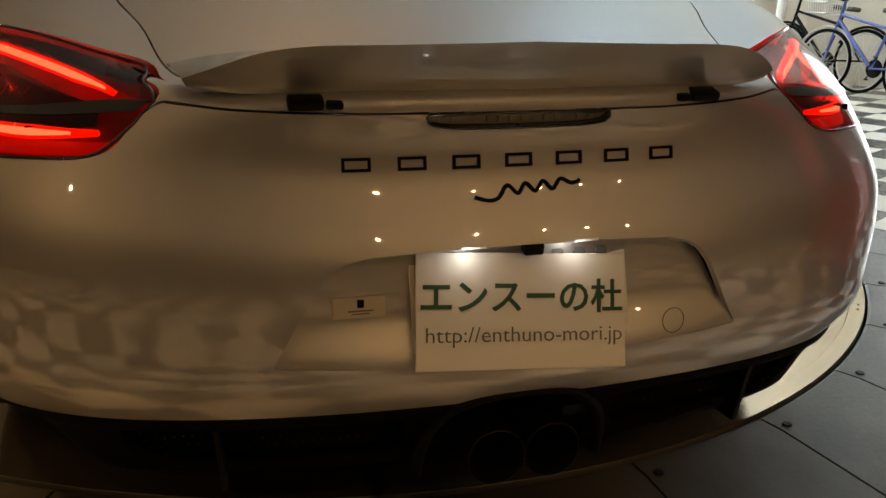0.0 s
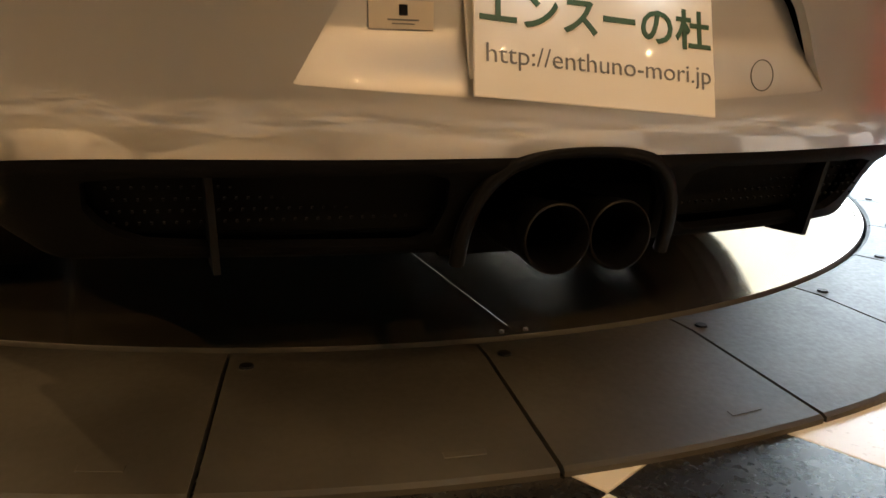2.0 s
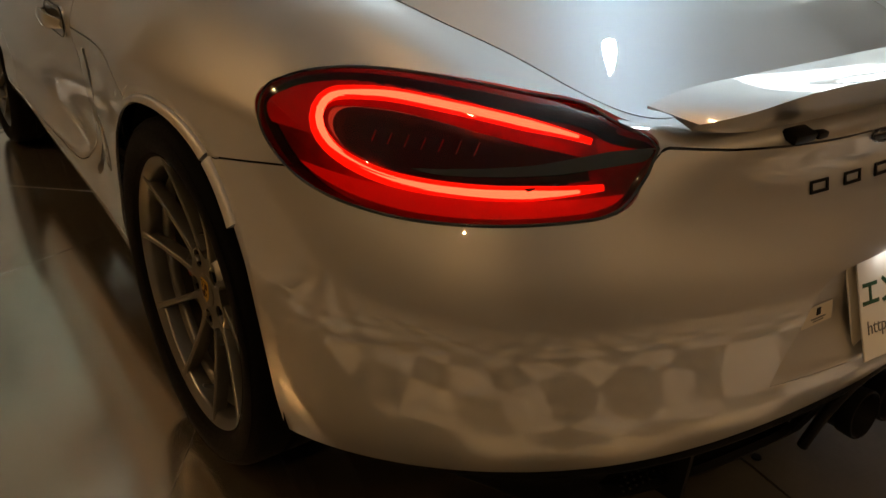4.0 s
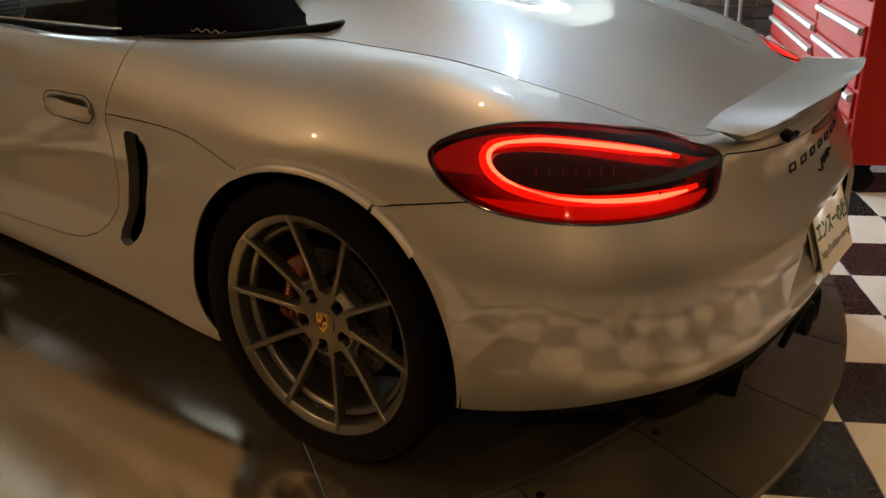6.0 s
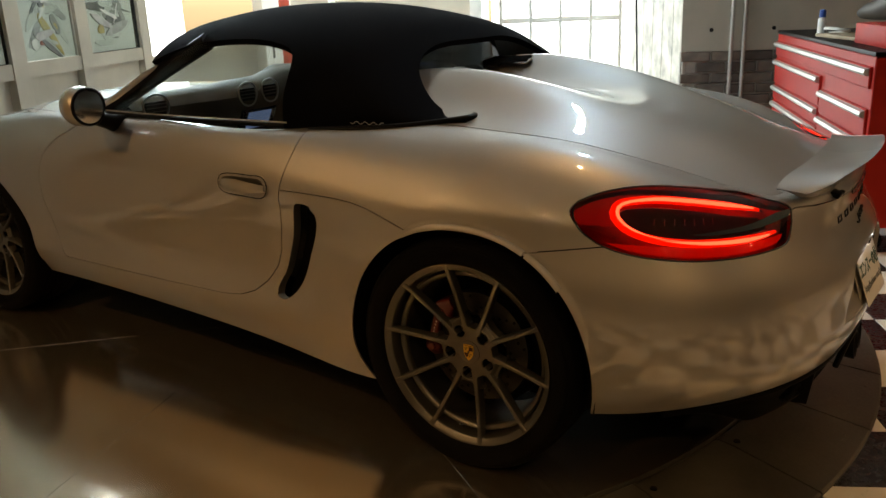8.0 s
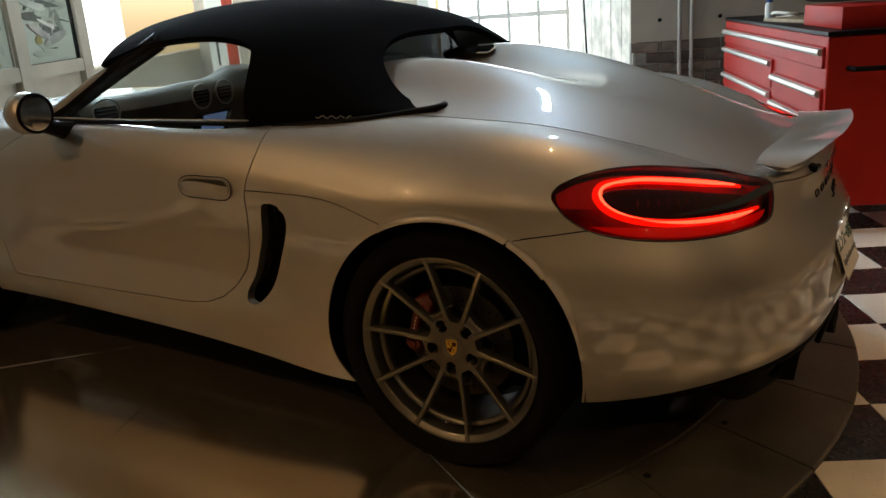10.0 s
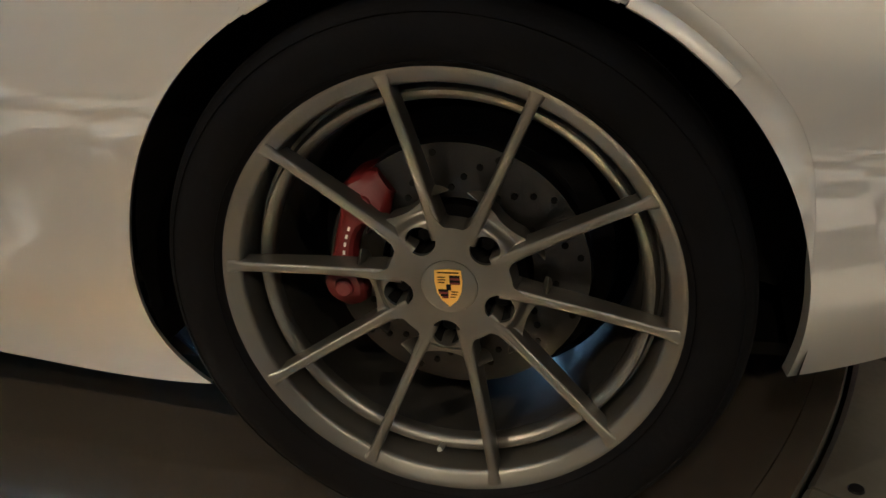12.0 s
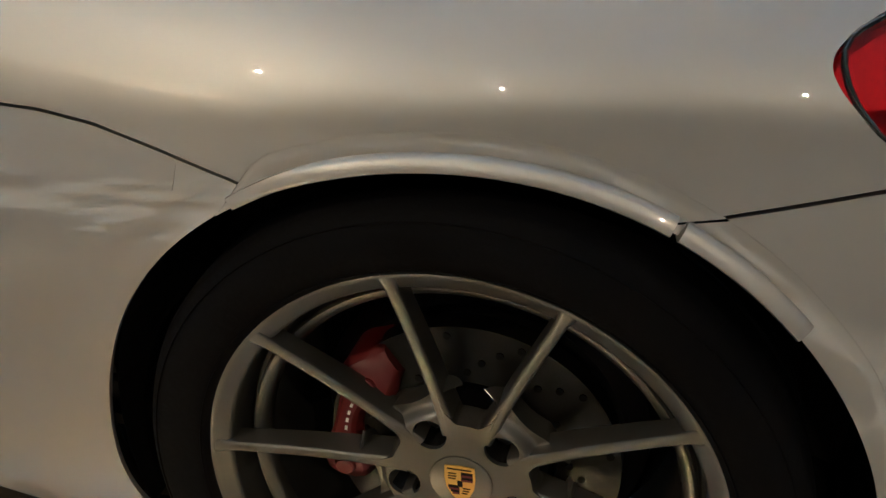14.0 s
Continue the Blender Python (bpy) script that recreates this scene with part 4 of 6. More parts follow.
# ---- lower valance, exhaust ----
def valance():
    e = np.array(EDGE)[:5]
    e[0, 0] = MX
    e = np.r_[flipped(e[3:0:-1]), e]
    t = np.r_[0, np.cumsum(np.linalg.norm(np.diff(e, axis=0), axis=1))]
    k = natural(t, e, np.linspace(t[3], t[-1], 150))
    nrm = np.c_[np.gradient(k[:, 1]), -np.gradient(k[:, 0])]
    nrm /= np.linalg.norm(nrm, axis=1, keepdims=True)
    inward = -nrm * np.sign((nrm * (k[:, :2] - (0, .3))).sum(1))[:, None]
    side = smooth(-.62, -.78, k[:, 0])
    rows = []
    for inn, dz in ((.006, .004), (.002, -.002), (.000, -.010), (.004, -.018), (.018, -.030), (.035, -.060), (.050, -.095), (.060, -.115), (.070, -.124), (.085, -.126), (.11, -.118)):
        p = k.copy()
        p[:, :2] += inward * inn
        p[:, 2] += dz * (1 - .55 * side)
        rows.append(p)
    return grid_sheet(np.array(rows), True)


val = valance()
hole = [(x + MX, z) for x, z in [(-.125, .15), (-.132, .245), (-.120, .295), (-.092, .330), (-.045, .3465), (0, .349), (.045, .3465), (.092, .330), (.120, .295), (.132, .245), (.125, .15)]]
val = clip(val, -inside(xz(val), hole))
grille = [(-.56, .315), (-.50, .325), (-.20, .330), (-.175, .322), (-.165, .30), (-.18, .248), (-.20, .236), (-.50, .240), (-.545, .255), (-.57, .29)]
mesh_back = clip(val, inside(xz(val), grille) - .022)
val = clip(val, -inside(xz(val), grille))
sheet_part("rear_valance", both(thick(val, .012, off_middle)), MATT, car, "matt black lower rear valance")
# Dark plate and sheets added behind the openings, blocking the lit deck.
bm = bmesh.new()
box(bm, (1.16, .012, .148), pose(MX, -.715, .294))
part("valance_backing", bm, DARK, car)
sheet_part("valance_opening", moved(mesh_back, .03), DARK, car)
sheet_part("valance_opening", mirrored(moved(mesh_back, .03)), DARK, car)
for sx in (-1, 1):
    OFF[0] = MX + sx * MX
    for x, tilt in ((.41, 4),):
        bm = bmesh.new()
        prism(bm, [(-.835, .335), (-.815, .212), (-.74, .206), (-.74, .33)], "x", -.004, .004, pose(sx * x, .03 if x > .45 else .005, .0, 0, sx * tilt, 0))
        part("diffuser_fin", bm, BLACK, car)
    bm = bmesh.new()
    for k in range(26):
        for r in range(4):
            box(bm, (.003, .003, .003), pose(sx * (.205 + .013 * k + .0065 * (r % 2)), -.792, .268 + .013 * r))
    part("grille_mesh", bm, BLACK, car)
OFF[0] = 0
bm = bmesh.new()
arch_line = [(x + MX, -.868 + .9 * (.349 - z) * .35, z) for x, z in curve([(-.142, .215), (-.141, .25), (-.128, .300), (-.096, .337), (-.047, .3535), (0, .356), (.047, .3535), (.096, .337), (.128, .300), (.141, .25), (.142, .215)], 50)]
tube(bm, arch_line, .0095, 10)
part("exhaust_surround", bm, BLACK, car, "black arched exhaust surround", smooth=60)
for cx in (-.044, .042):
    bm = bmesh.new()
    lathe(bm, [(-.03, .0425), (-.0035, .0445), (.0, .0435), (.001, .0415), (-.002, .0395), (-.20, .037), (-.20, .0), (-.26, .0), (-.26, .043)], 40, Matrix.Translation((cx + .004, -.862, .248)) @ Matrix.Rotation(radians(-90), 4, "Z") @ Matrix.Rotation(radians(-2), 4, "Y"))
    part("exhaust_pipe", bm, BLACK, car, "dark round exhaust tailpipe", smooth=40)
bm = bmesh.new()
box(bm, (.26, .01, .16), pose(0, -.70, .27))
part("exhaust_back", bm, DARK, car)
bm = bmesh.new()
lathe(bm, [(-.12, 0), (-.12, .16), (.12, .16), (.12, 0)], 24, pose(0, -.45, .30, 0, 0, 0))
part("silencer", bm, BLACK, car, smooth=40)
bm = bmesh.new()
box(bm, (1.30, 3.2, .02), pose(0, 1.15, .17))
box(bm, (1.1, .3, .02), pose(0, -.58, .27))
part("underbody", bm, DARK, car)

# ---- plate, card, badges ----
number_plate = thing("number_plate", "white number plate with unreadable dark marks, on the rear bumper", "number plate", at=(0, -.86, .5))
M_PLATE = pose(-.010, -.859, .497, 73)
bm = bmesh.new()
box(bm, (.315, .160, .003), M_PLATE @ pose(0, 0, 0), .001, 1)
p = part("plate", bm, WHITE_CARD)
p.parent, p.matrix_parent_inverse = number_plate, Matrix.Translation((0, .86, -.5))
for k in range(4):
    bm = bmesh.new()
    box(bm, (.018, .030, .002), M_PLATE @ pose(.02 + k * .033, .052, .002), .002, 1)
    q = part("plate_mark", bm, GREY_INK)
    q.parent, q.matrix_parent_inverse = number_plate, Matrix.Translation((0, .86, -.5))
bm = bmesh.new()
box(bm, (.028, .02, .016), pose(.0, -.862, .566, 10), .003)
part("plate_lamp", bm, BLACK, car)
for x in (-.085, .075):
    bm = bmesh.new()
    box(bm, (.036, .012, .004), pose(x, -.866, .5745), .001, 1)
    part("plate_light_lens", bm, WHITE_CARD, car, "small white number plate light")

CARD_BL, CARD_BR, CARD_TL = Vector((-.166, -.932, .410)), Vector((.144, -.942, .388)), Vector((-.154, -.879, .557))
cr, cu = (CARD_BR - CARD_BL), (CARD_TL - CARD_BL)
CW, CH = cr.length, cu.length * 1.04
cr.normalize()
cu = (cu - cr * cu.dot(cr)).normalized()
cn = cr.cross(cu)
M_CARD = Matrix((cr, cu, cn)).transposed().to_4x4()
M_CARD.translation = CARD_BL + cr * CW / 2 + cu * CH / 2
card = thing("sale_card", "cream card with dark green Japanese writing hung over the number plate", "sign", at=tuple(M_CARD.translation))
INV = Matrix.Translation(-M_CARD.translation)


def on_card(ob):
    ob.parent, ob.matrix_parent_inverse = card, INV
    return ob


bm = bmesh.new()
box(bm, (CW, CH, .003), M_CARD, .001, 1)
on_card(part("board", bm, WHITE_CARD))


on_card(writing("green_writing", "エンスーの杜", .0506, M_CARD @ Matrix.Translation((0, CH * .105, .0018)), GREEN_INK, depth=.0008, bevel=.0009))
on_card(writing("web_address", "http://enthuno-mori.jp", .0305, M_CARD @ Matrix.Translation((.004, -CH * .205, .0018)), GREY_INK, depth=.0006, bevel=-.0002, squash=1.07))

# small card beside the plate
sticker = thing("small_card", "small cream card with a dark crest stuck beside the plate", "label", at=(-.226, -.845, .487))
M_ST = pose(-.235, -.8533, .4960, 84, 0, 0)
for nm, size, off, mm in (("paper", (.070, .029, .0012), (0, 0, 0), CREAM), ("crest_mark", (.009, .011, .001), (.002, .005, .001), BLACK), ("ink_line", (.034, .0016, .001), (.002, -.005, .001), GREY_INK), ("ink_line", (.024, .0012, .001), (.002, -.009, .001), GREY_INK)):
    bm = bmesh.new()
    box(bm, size, M_ST @ pose(*off))
    q = part(nm, bm, mm)
    q.parent, q.matrix_parent_inverse = sticker, Matrix.Translation((.226, .845, -.487))


def tail_y(x, z):
    """The tail's surface at a place seen from behind."""
    x = x if x < MX else 2 * MX - x
    i = np.argsort((BODY[0][:, 0] - x)**2 + (BODY[0][:, 2] - z)**2 + np.where(BODY[0][:, 1] > -.6, 9, 0))[:4]
    return float(BODY[0][i, 1].mean())


# the maker's lettering as seven plain framed shapes
for k in range(7):
    x0 = MX - .2200 + k * .0733
    y0 = tail_y(x0, .679)
    m = pose(x0, y0 - .001, .679, 78, 0, math.degrees(math.atan2(tail_y(x0 + .03, .679) - tail_y(x0 - .03, .679), .06)))
    bm = bmesh.new()
    w, h, t, d = .0170, .0072, .0042, .003
    for q in (((-w, h), (w, h)), ((-w, -h), (w, -h)), ((-w, h), (-w, -h)), ((w, h), (w, -h))):
        (ax, ay), (bx, by) = q
        box(bm, (abs(bx - ax) + t, abs(by - ay) + t, d), m @ pose((ax + bx) / 2, (ay + by) / 2, 0))
    part("lettering_shape", bm, BLACK, car)
# the model badge as a slanting plain script shape
bm = bmesh.new()
sweep = [(-.076, .6345), (-.040, .6350)] + [(-.040 + .0125 * k, .6350 + .011 * (k % 2) + .0008 * k) for k in range(1, 8)] + [(.062, .6465), (.076, .6485)]
c3 = curve(sweep, 90)
tube(bm, [(x, tail_y(x, z) - .001, z) for x, z in c3], .0030, 6)
part("model_badge", bm, BLACK, car, "black slanting script badge", smooth=60)
# round towing-eye cover
bm = bmesh.new()
mm = pose(.218, tail_y(.218, .444) + .001, .444, 82)
ringpts = [mm @ Vector((.0175 * math.cos(a), .0185 * math.sin(a), 0)) for a in np.linspace(0, math.tau, 40, endpoint=False)]
tube(bm, ringpts, .0008, 5, closed=True)
part("towing_cover_gap", bm, RIM, car)

# ---- flank details ----
NEAR_ARCH = BODY[0][(BODY[0][:, 0] < -.5) & (np.abs(BODY[0][:, 1]) < .52) & (BODY[0][:, 2] > .3)]


def arch_x(y, z):
    """The flank's surface near the rear arch, evened out."""
    d = NEAR_ARCH[:, 1:3] - (y, z)
    w = np.exp(-(d**2).sum(1) / (2 * .018**2)) + 1e-9
    k = w > 1e-4
    d, w = d[k], w[k]
    a = np.c_[np.ones(len(d)), d, d[:, :1]**2, d[:, :1] * d[:, 1:], d[:, 1:]**2] * w[:, None]
    return float(np.linalg.lstsq(a, NEAR_ARCH[k, 0] * w, rcond=None)[0][0])


def seam_angle(r):
    """Where the bumper's seam crosses the arch at a radius, in degrees."""
    a = np.linspace(20, 45, 400)
    y, z = AXLE_R - r * np.sin(np.radians(a)) * 1.015, HUB_Z + r * np.cos(np.radians(a)) * .985
    return float(np.interp(0, (.672 + .12 * (.705 - (y + .893)) - z), a))


def arch_point(sx, r, a, out):
    y, z = AXLE_R - r * math.sin(radians(a)) * 1.015, HUB_Z + r * math.cos(radians(a)) * .985
    w = float(flare(a))
    drawn = FLARE_IN * w * min(1, max(0, (.378 + FLARE * w - r) / FLARE))
    return (sx * (-arch_x(y, z) + out - drawn), y, z)


def flank_x(y, z):
    i = np.argsort((BODY[0][:, 1] - y)**2 + (BODY[0][:, 2] - z)**2 + np.where(BODY[0][:, 0] > -.5, 9, 0))[:4]
    return float(BODY[0][i, 0].mean())


for sx in (-1, 1):
    OFF[0] = MX + sx * MX
    # bright lip over the wheel arch, in two pieces
    for a0, a1 in ((-30, None), (None, 83)):
        bm = bmesh.new()
        rows = []
        for k in range(49):
            row = []
            for q, out in ((0, -.004), (0, 0), (.33, 0), (.66, 0), (.96, 0), (1, -.0006), (1, -.004)):
                lo = a0 if a0 is not None else seam_angle(.378 + FLARE * q) + .22
                hi = a1 if a1 is not None else seam_angle(.378 + FLARE * q) - .22
                a = lo + (hi - lo) * k / 48
                row.append(bm.verts.new(arch_point(sx, .3775 + (FLARE * float(flare(a)) + .0005) * q, a, out)))
            rows.append(row)
        for a, b in zip(rows, rows[1:]):
            for k in range(6):
                bm.faces.new((a[k], a[k + 1], b[k + 1], b[k]))
        part("arch_flare", bm, PAINT, car, smooth=50)
    for a0, a1 in ((-27, 29.5), (30.6, 49)):
        bm = bmesh.new()
        rows = []
        for k in range(25):
            a = a0 + (a1 - a0) * k / 24
            e = min(1, k / 7 + .1) if a0 < 0 else 1
            rows.append([bm.verts.new(arch_point(sx, r, a, out * e + .001)) for r, out in ((.3755, -.004), (.3758, .007), (.3775, .0095), (.3805, .009), (.3845 + .003 * e, .0055), (.3870 + .0045 * e, .002), (.3872 + .005 * e, -.003))])
        for a, b in zip(rows, rows[1:]):
            for k in range(6):
                bm.faces.new((a[k], a[k + 1], b[k + 1], b[k]))
        for end in (rows[0], rows[-1]):
            bm.faces.new(end)
        part("arch_lip", bm, PAINT, car, "bright edge strip over the wheel arch", smooth=50)
    # door handle
    xh = -flank_x(.80, .762)
    bm = bmesh.new()
    outline = ring([(.905, .760), (.895, .785), (.86, .797), (.74, .798), (.695, .790), (.686, .765), (.70, .735), (.75, .727), (.86, .731), (.897, .742)], 40)
    prism(bm, [(u, v) for u, v in outline], "x", sx * (xh - .004), sx * (xh + .003))
    part("handle_recess", bm, PAINT, car, smooth=30)
    bm = bmesh.new()
    tube(bm, [(sx * (xh + .0028), u, v) for u, v in outline], .0016, 5, closed=True)
    part("handle_gap", bm, BLACK, car)
    # Darker plate on the recess, standing in for the hollow's shade.
    bm = bmesh.new()
    prism(bm, [(.795 + (u - .795) * .86, .768 + (v - .763) * .62) for u, v in outline], "x", sx * (xh - .004), sx * (xh + .0045))
    part("handle_hollow", bm, RIM, car, smooth=30)
    bm = bmesh.new()
    grip = curve([(xh + .004, .892, .764), (xh + .020, .86, .768), (xh + .027, .79, .768), (xh + .020, .72, .764), (xh + .004, .694, .760)], 24)
    rows = []
    for i, p in enumerate(grip):
        h = .010 + .010 * math.sin(math.pi * i / 23)
        rows.append([bm.verts.new((sx * (p[0] + dx), p[1], p[2] + dz)) for dx, dz in ((-.006, h * .8), (.002, h), (.006, 0), (.002, -h), (-.006, -h * .8))])
    for a, b in zip(rows, rows[1:]):
        for k in range(5):
            bm.faces.new((a[k], a[(k + 1) % 5], b[(k + 1) % 5], b[k]))
    bm.faces.new(rows[0]), bm.faces.new(rows[-1][::-1])
    part("door_handle", bm, PAINT, car, "silver door handle", smooth=50)
    # mirror
    bm = bmesh.new()
    bmesh.ops.create_uvsphere(bm, u_segments=28, v_segments=16, radius=1, matrix=pose(sx * .955, 1.50, .995, 0, 0, sx * 8) @ Matrix.Diagonal((.060, .085, .070, 1)))
    for v in bm.verts:
        if v.co.y < 1.455:
            v.co.y = 1.455 + (v.co.y - 1.455) * .12
    mirror = part("door_mirror", bm, PAINT, car, "silver door mirror with black foot", smooth=60)
    bm = bmesh.new()
    bmesh.ops.create_circle(bm, cap_ends=True, segments=28, radius=1, matrix=pose(sx * .958, 1.442, .995, 90, 0, sx * 8) @ Matrix.Diagonal((.047, .057, 1, 1)))
    part("mirror_glass", bm, CHROME, mirror)
    bm = bmesh.new()
    ringm = pose(sx * .958, 1.445, .995, 90, 0, sx * 8) @ Matrix.Diagonal((.051, .061, 1, 1))
    tube(bm, [ringm @ Vector((math.cos(a), math.sin(a), 0)) for a in np.linspace(0, math.tau, 36, endpoint=False)], .006, 6, closed=True)
    part("mirror_rim", bm, BLACK, mirror, smooth=60)
    bm = bmesh.new()
    tube(bm, [(sx * .80, 1.52, .905), (sx * .86, 1.50, .925), (sx * .93, 1.49, .955)], [.038, .028, .024], 12)
    part("mirror_foot", bm, BLACK, mirror, smooth=60)
    # belt strip under the side window
    bm = bmesh.new()
    tube(bm, [(sx * .779, .70, .936), (sx * .785, 1.0, .937), (sx * .785, 1.4, .937), (sx * .765, 1.72, .938)], .008, 8)
    part("window_strip", bm, BLACK, car, smooth=60)
    bm = bmesh.new()
    tube(bm, [(sx * .770, .70, .944), (sx * .776, 1.0, .945), (sx * .776, 1.4, .945), (sx * .757, 1.70, .946)], .003, 6)
    part("window_bright_line", bm, ALU, car, smooth=60)

OFF[0] = 0
# ---- soft top ----
def roof_sheet(ny=110, nw=120):
    y = np.linspace(.115, 1.42, ny)
    top = natural([.115, .20, .27, .34, .42, .52, .65, .82, 1.05, 1.25, 1.42], np.array([[.966], [.978], [1.005], [1.055], [1.122], [1.192], [1.236], [1.270], [1.292], [1.290], [1.268]]), y)[:, 0]
    half = natural([.115, .25, .40, .60, .80, 1.1, 1.42], np.array([[.640], [.690], [.730], [.765], [.772], [.772], [.770]]), y)[:, 0]
    base = natural([.115, .25, .40, .60, .80, 1.1, 1.42], np.array([[.952], [.940], [.932], [.925], [.925], [.925], [.925]]), y)[:, 0]
    w = np.linspace(-1, 1, nw)
    a = w * math.pi / 2
    G = np.zeros((ny, nw, 3))
    n1 = 2 / 2.55
    G[:, :, 0] = MX + (half[:, None] + MX) * np.sign(np.sin(a)) * np.abs(np.sin(a))**(n1 * 1.0)
    G[:, :, 1] = y[:, None]
    G[:, :, 2] = base[:, None] + (top - base)[:, None] * np.abs(np.cos(a))**(n1 * .92)
    return grid_sheet(G, True)


roof = roof_sheet()
OPEN = ring([(-.40, .05), (-.55, .11), (-.575, .20), (-.54, .31), (-.47, .395), (-.37, .44), (0, .455), (.37, .44), (.47, .395), (.54, .31), (.575, .20), (.55, .11), (.40, .05), (0, .0)], 200)
SIDE = ring([(.715, .90), (.715, 1.00), (.718, 1.09), (.745, 1.140), (.82, 1.172), (.95, 1.190), (1.10, 1.190), (1.25, 1.175), (1.40, 1.13), (1.6, 1.0), (1.7, .9), (1.2, .88)], 160)
roof = clip(roof, -inside(roof[0][:, :2], OPEN))
roof = clip(roof, -inside(yz(roof), SIDE))
soft_top = sheet_part("soft_top", thick(roof, .022), FABRIC, car, "closed black fabric roof with rear buttresses")
lining = sheet_part("roof_lining", (lambda s: (s[0], -s[1], s[2][:, ::-1]))(moved(roof, .02)), LEATHER, car)
for sx in (-1, 1):
    OFF[0] = MX + sx * MX
    # foot of the buttress
    bm = bmesh.new()
    foot = curve([(-.775, .60, .925), (-.760, .45, .934), (-.715, .28, .944), (-.655, .17, .955), (-.612, .118, .962), (-.575, .125, .962), (-.545, .165, .960)], 40)
    tube(bm, [(-sx * p[0], p[1], p[2]) for p in foot], .011, 8)
    part("roof_seal", bm, BLACK, car, smooth=60)
    part("script_mark", (lambda b: (tube(b, [(sx * .742, y, .952 + .0035 * math.sin(y * 190)) for y in np.linspace(.335, .47, 60)], .0013, 5), b)[1])(bmesh.new()), ALU, car)
OFF[0] = 0
# rear window behind the opening
bm = bmesh.new()
q = [(-.49, .57, .96), (.49, .57, .96), (.44, .63, 1.19), (-.44, .63, 1.19)]
bm.faces.new([bm.verts.new(p) for p in q])
part("rear_window", bm, DARK_GLASS, car, "dark rear window")
for sx in (-1, 1):
    OFF[0] = MX + sx * MX
    bm = bmesh.new()
    g = [(sx * .765, .71, .93), (sx * .775, 1.2, .93), (sx * .755, 1.70, .93), (sx * .655, 1.22, 1.185), (sx * .655, .95, 1.195), (sx * .665, .76, 1.16)]
    bm.faces.new([bm.verts.new(p) for p in g])
    part("side_window", bm, GLASS, car, "clear side window")
    bm = bmesh.new()
    tube(bm, [(sx * .765, 1.76, .915), (sx * .735, 1.62, .985), (sx * .697, 1.47, 1.07), (sx * .668, 1.36, 1.125)], [.020, .019, .017, .008], 10)
    part("windscreen_pillar", bm, PAINT if sx < 0 else BLACK, car, "slim windscreen pillar", smooth=60)
    bm = bmesh.new()
    tube(bm, [(sx * .745, 1.72, .93), (sx * .715, 1.60, .985), (sx * .665, 1.40, 1.09), (sx * .61, 1.21, 1.185)], [.034, .032, .032, .032], 8)
    part("pillar_trim", bm, BLACK, car, smooth=60)
OFF[0] = 0
bm = bmesh.new()
ws = [[(x, 1.14 + .62 * k + .20 * (1 - (x / .75)**2) * (.35 + .65 * k), 1.225 - .30 * k) for x in np.linspace(-.60 - .15 * k, .60 + .15 * k, 17)] for k in np.linspace(0, 1, 9)]
vs = [[bm.verts.new(p) for p in r] for r in ws]
for a, b in zip(vs, vs[1:]):
    for k in range(16):
        bm.faces.new((a[k], a[k + 1], b[k + 1], b[k]))
part("windscreen", bm, GLASS, car, "clear windscreen", smooth=60)
# scuttle panel between screen and hood
bm = bmesh.new()
box(bm, (1.42, .10, .02), pose(0, 1.90, .918), .006)
part("scuttle", bm, BLACK, car)

# ---- cabin ----
dash = bmesh.new()
prof = [(1.92, .935), (1.83, .962), (1.74, .980), (1.66, .982), (1.59, .970), (1.55, .935), (1.555, .87), (1.60, .79), (1.63, .69), (1.80, .65)]
rows = []
for x in np.linspace(-.70, .70, 29):
    cowl = .055 * math.exp(-((x - .36) / .17)**2)
    mid = .012 * math.exp(-(x / .16)**2)
    rows.append([dash.verts.new((x, y + (.03 * (abs(x) / .7)**2 if y < 1.75 else 0), z + (cowl + mid if .96 < z and y < 1.75 else 0))) for y, z in prof])
for a, b in zip(rows, rows[1:]):
    for k in range(len(prof) - 1):
        dash.faces.new((a[k], a[k + 1], b[k + 1], b[k]))
DASH = mat("tan_dashboard", (0.10, 0.076, 0.045), 0.55, 0, 0, 0.12, 5, 350, 0.25)
dashboard = part("dashboard", dash, DASH, car, "dark tan padded dashboard with round-cornered vents", smooth=50)
for x, y, z, w in ((-.115, 1.556, .942, .055), (.035, 1.556, .945, .055), (-.60, 1.575, .938, .060)):
    bm = bmesh.new()
    tube(bm, [(x + u, y - .012, z + v) for u, v in ring([(-w, .020), (-w * .9, .030), (w * .9, .030), (w, .020), (w * .85, -.024), (w * .75, -.032), (-w * .75, -.032), (-w * .85, -.024)], 40)], .004, 6, closed=True)
    v = part("air_vent", bm, ALU, dashboard, "vent with bright frame", smooth=60)
    bm = bmesh.new()
    box(bm, (w * 1.7, .014, .052), pose(x, y - .004, z - .001), .004)
    part("vent_grille", bm, BLACK, v)
    for k in range(3):
        bm = bmesh.new()
        box(bm, (w * 1.6, .006, .003), pose(x, y - .013, z - .014 + k * .014))
        part("vent_slat", bm, GREY_INK, v)
bm = bmesh.new()
box(bm, (.30, .012, .11), pose(-.37, 1.60, .865, 20), .01)
part("glovebox_lid", bm, DASH, dashboard)
bm = bmesh.new()
box(bm, (.24, .02, .12), pose(-.04, 1.585, .825, 28), .008)
part("centre_screen", bm, GLOSS_BLACK, dashboard)
SCREEN = mat("lit_screen", (0.02, 0.03, 0.06), 0.2, 0, 0, 0.0, bump=0, emit=(0.18, 0.28, 0.55), power=0.25)
bm = bmesh.new()
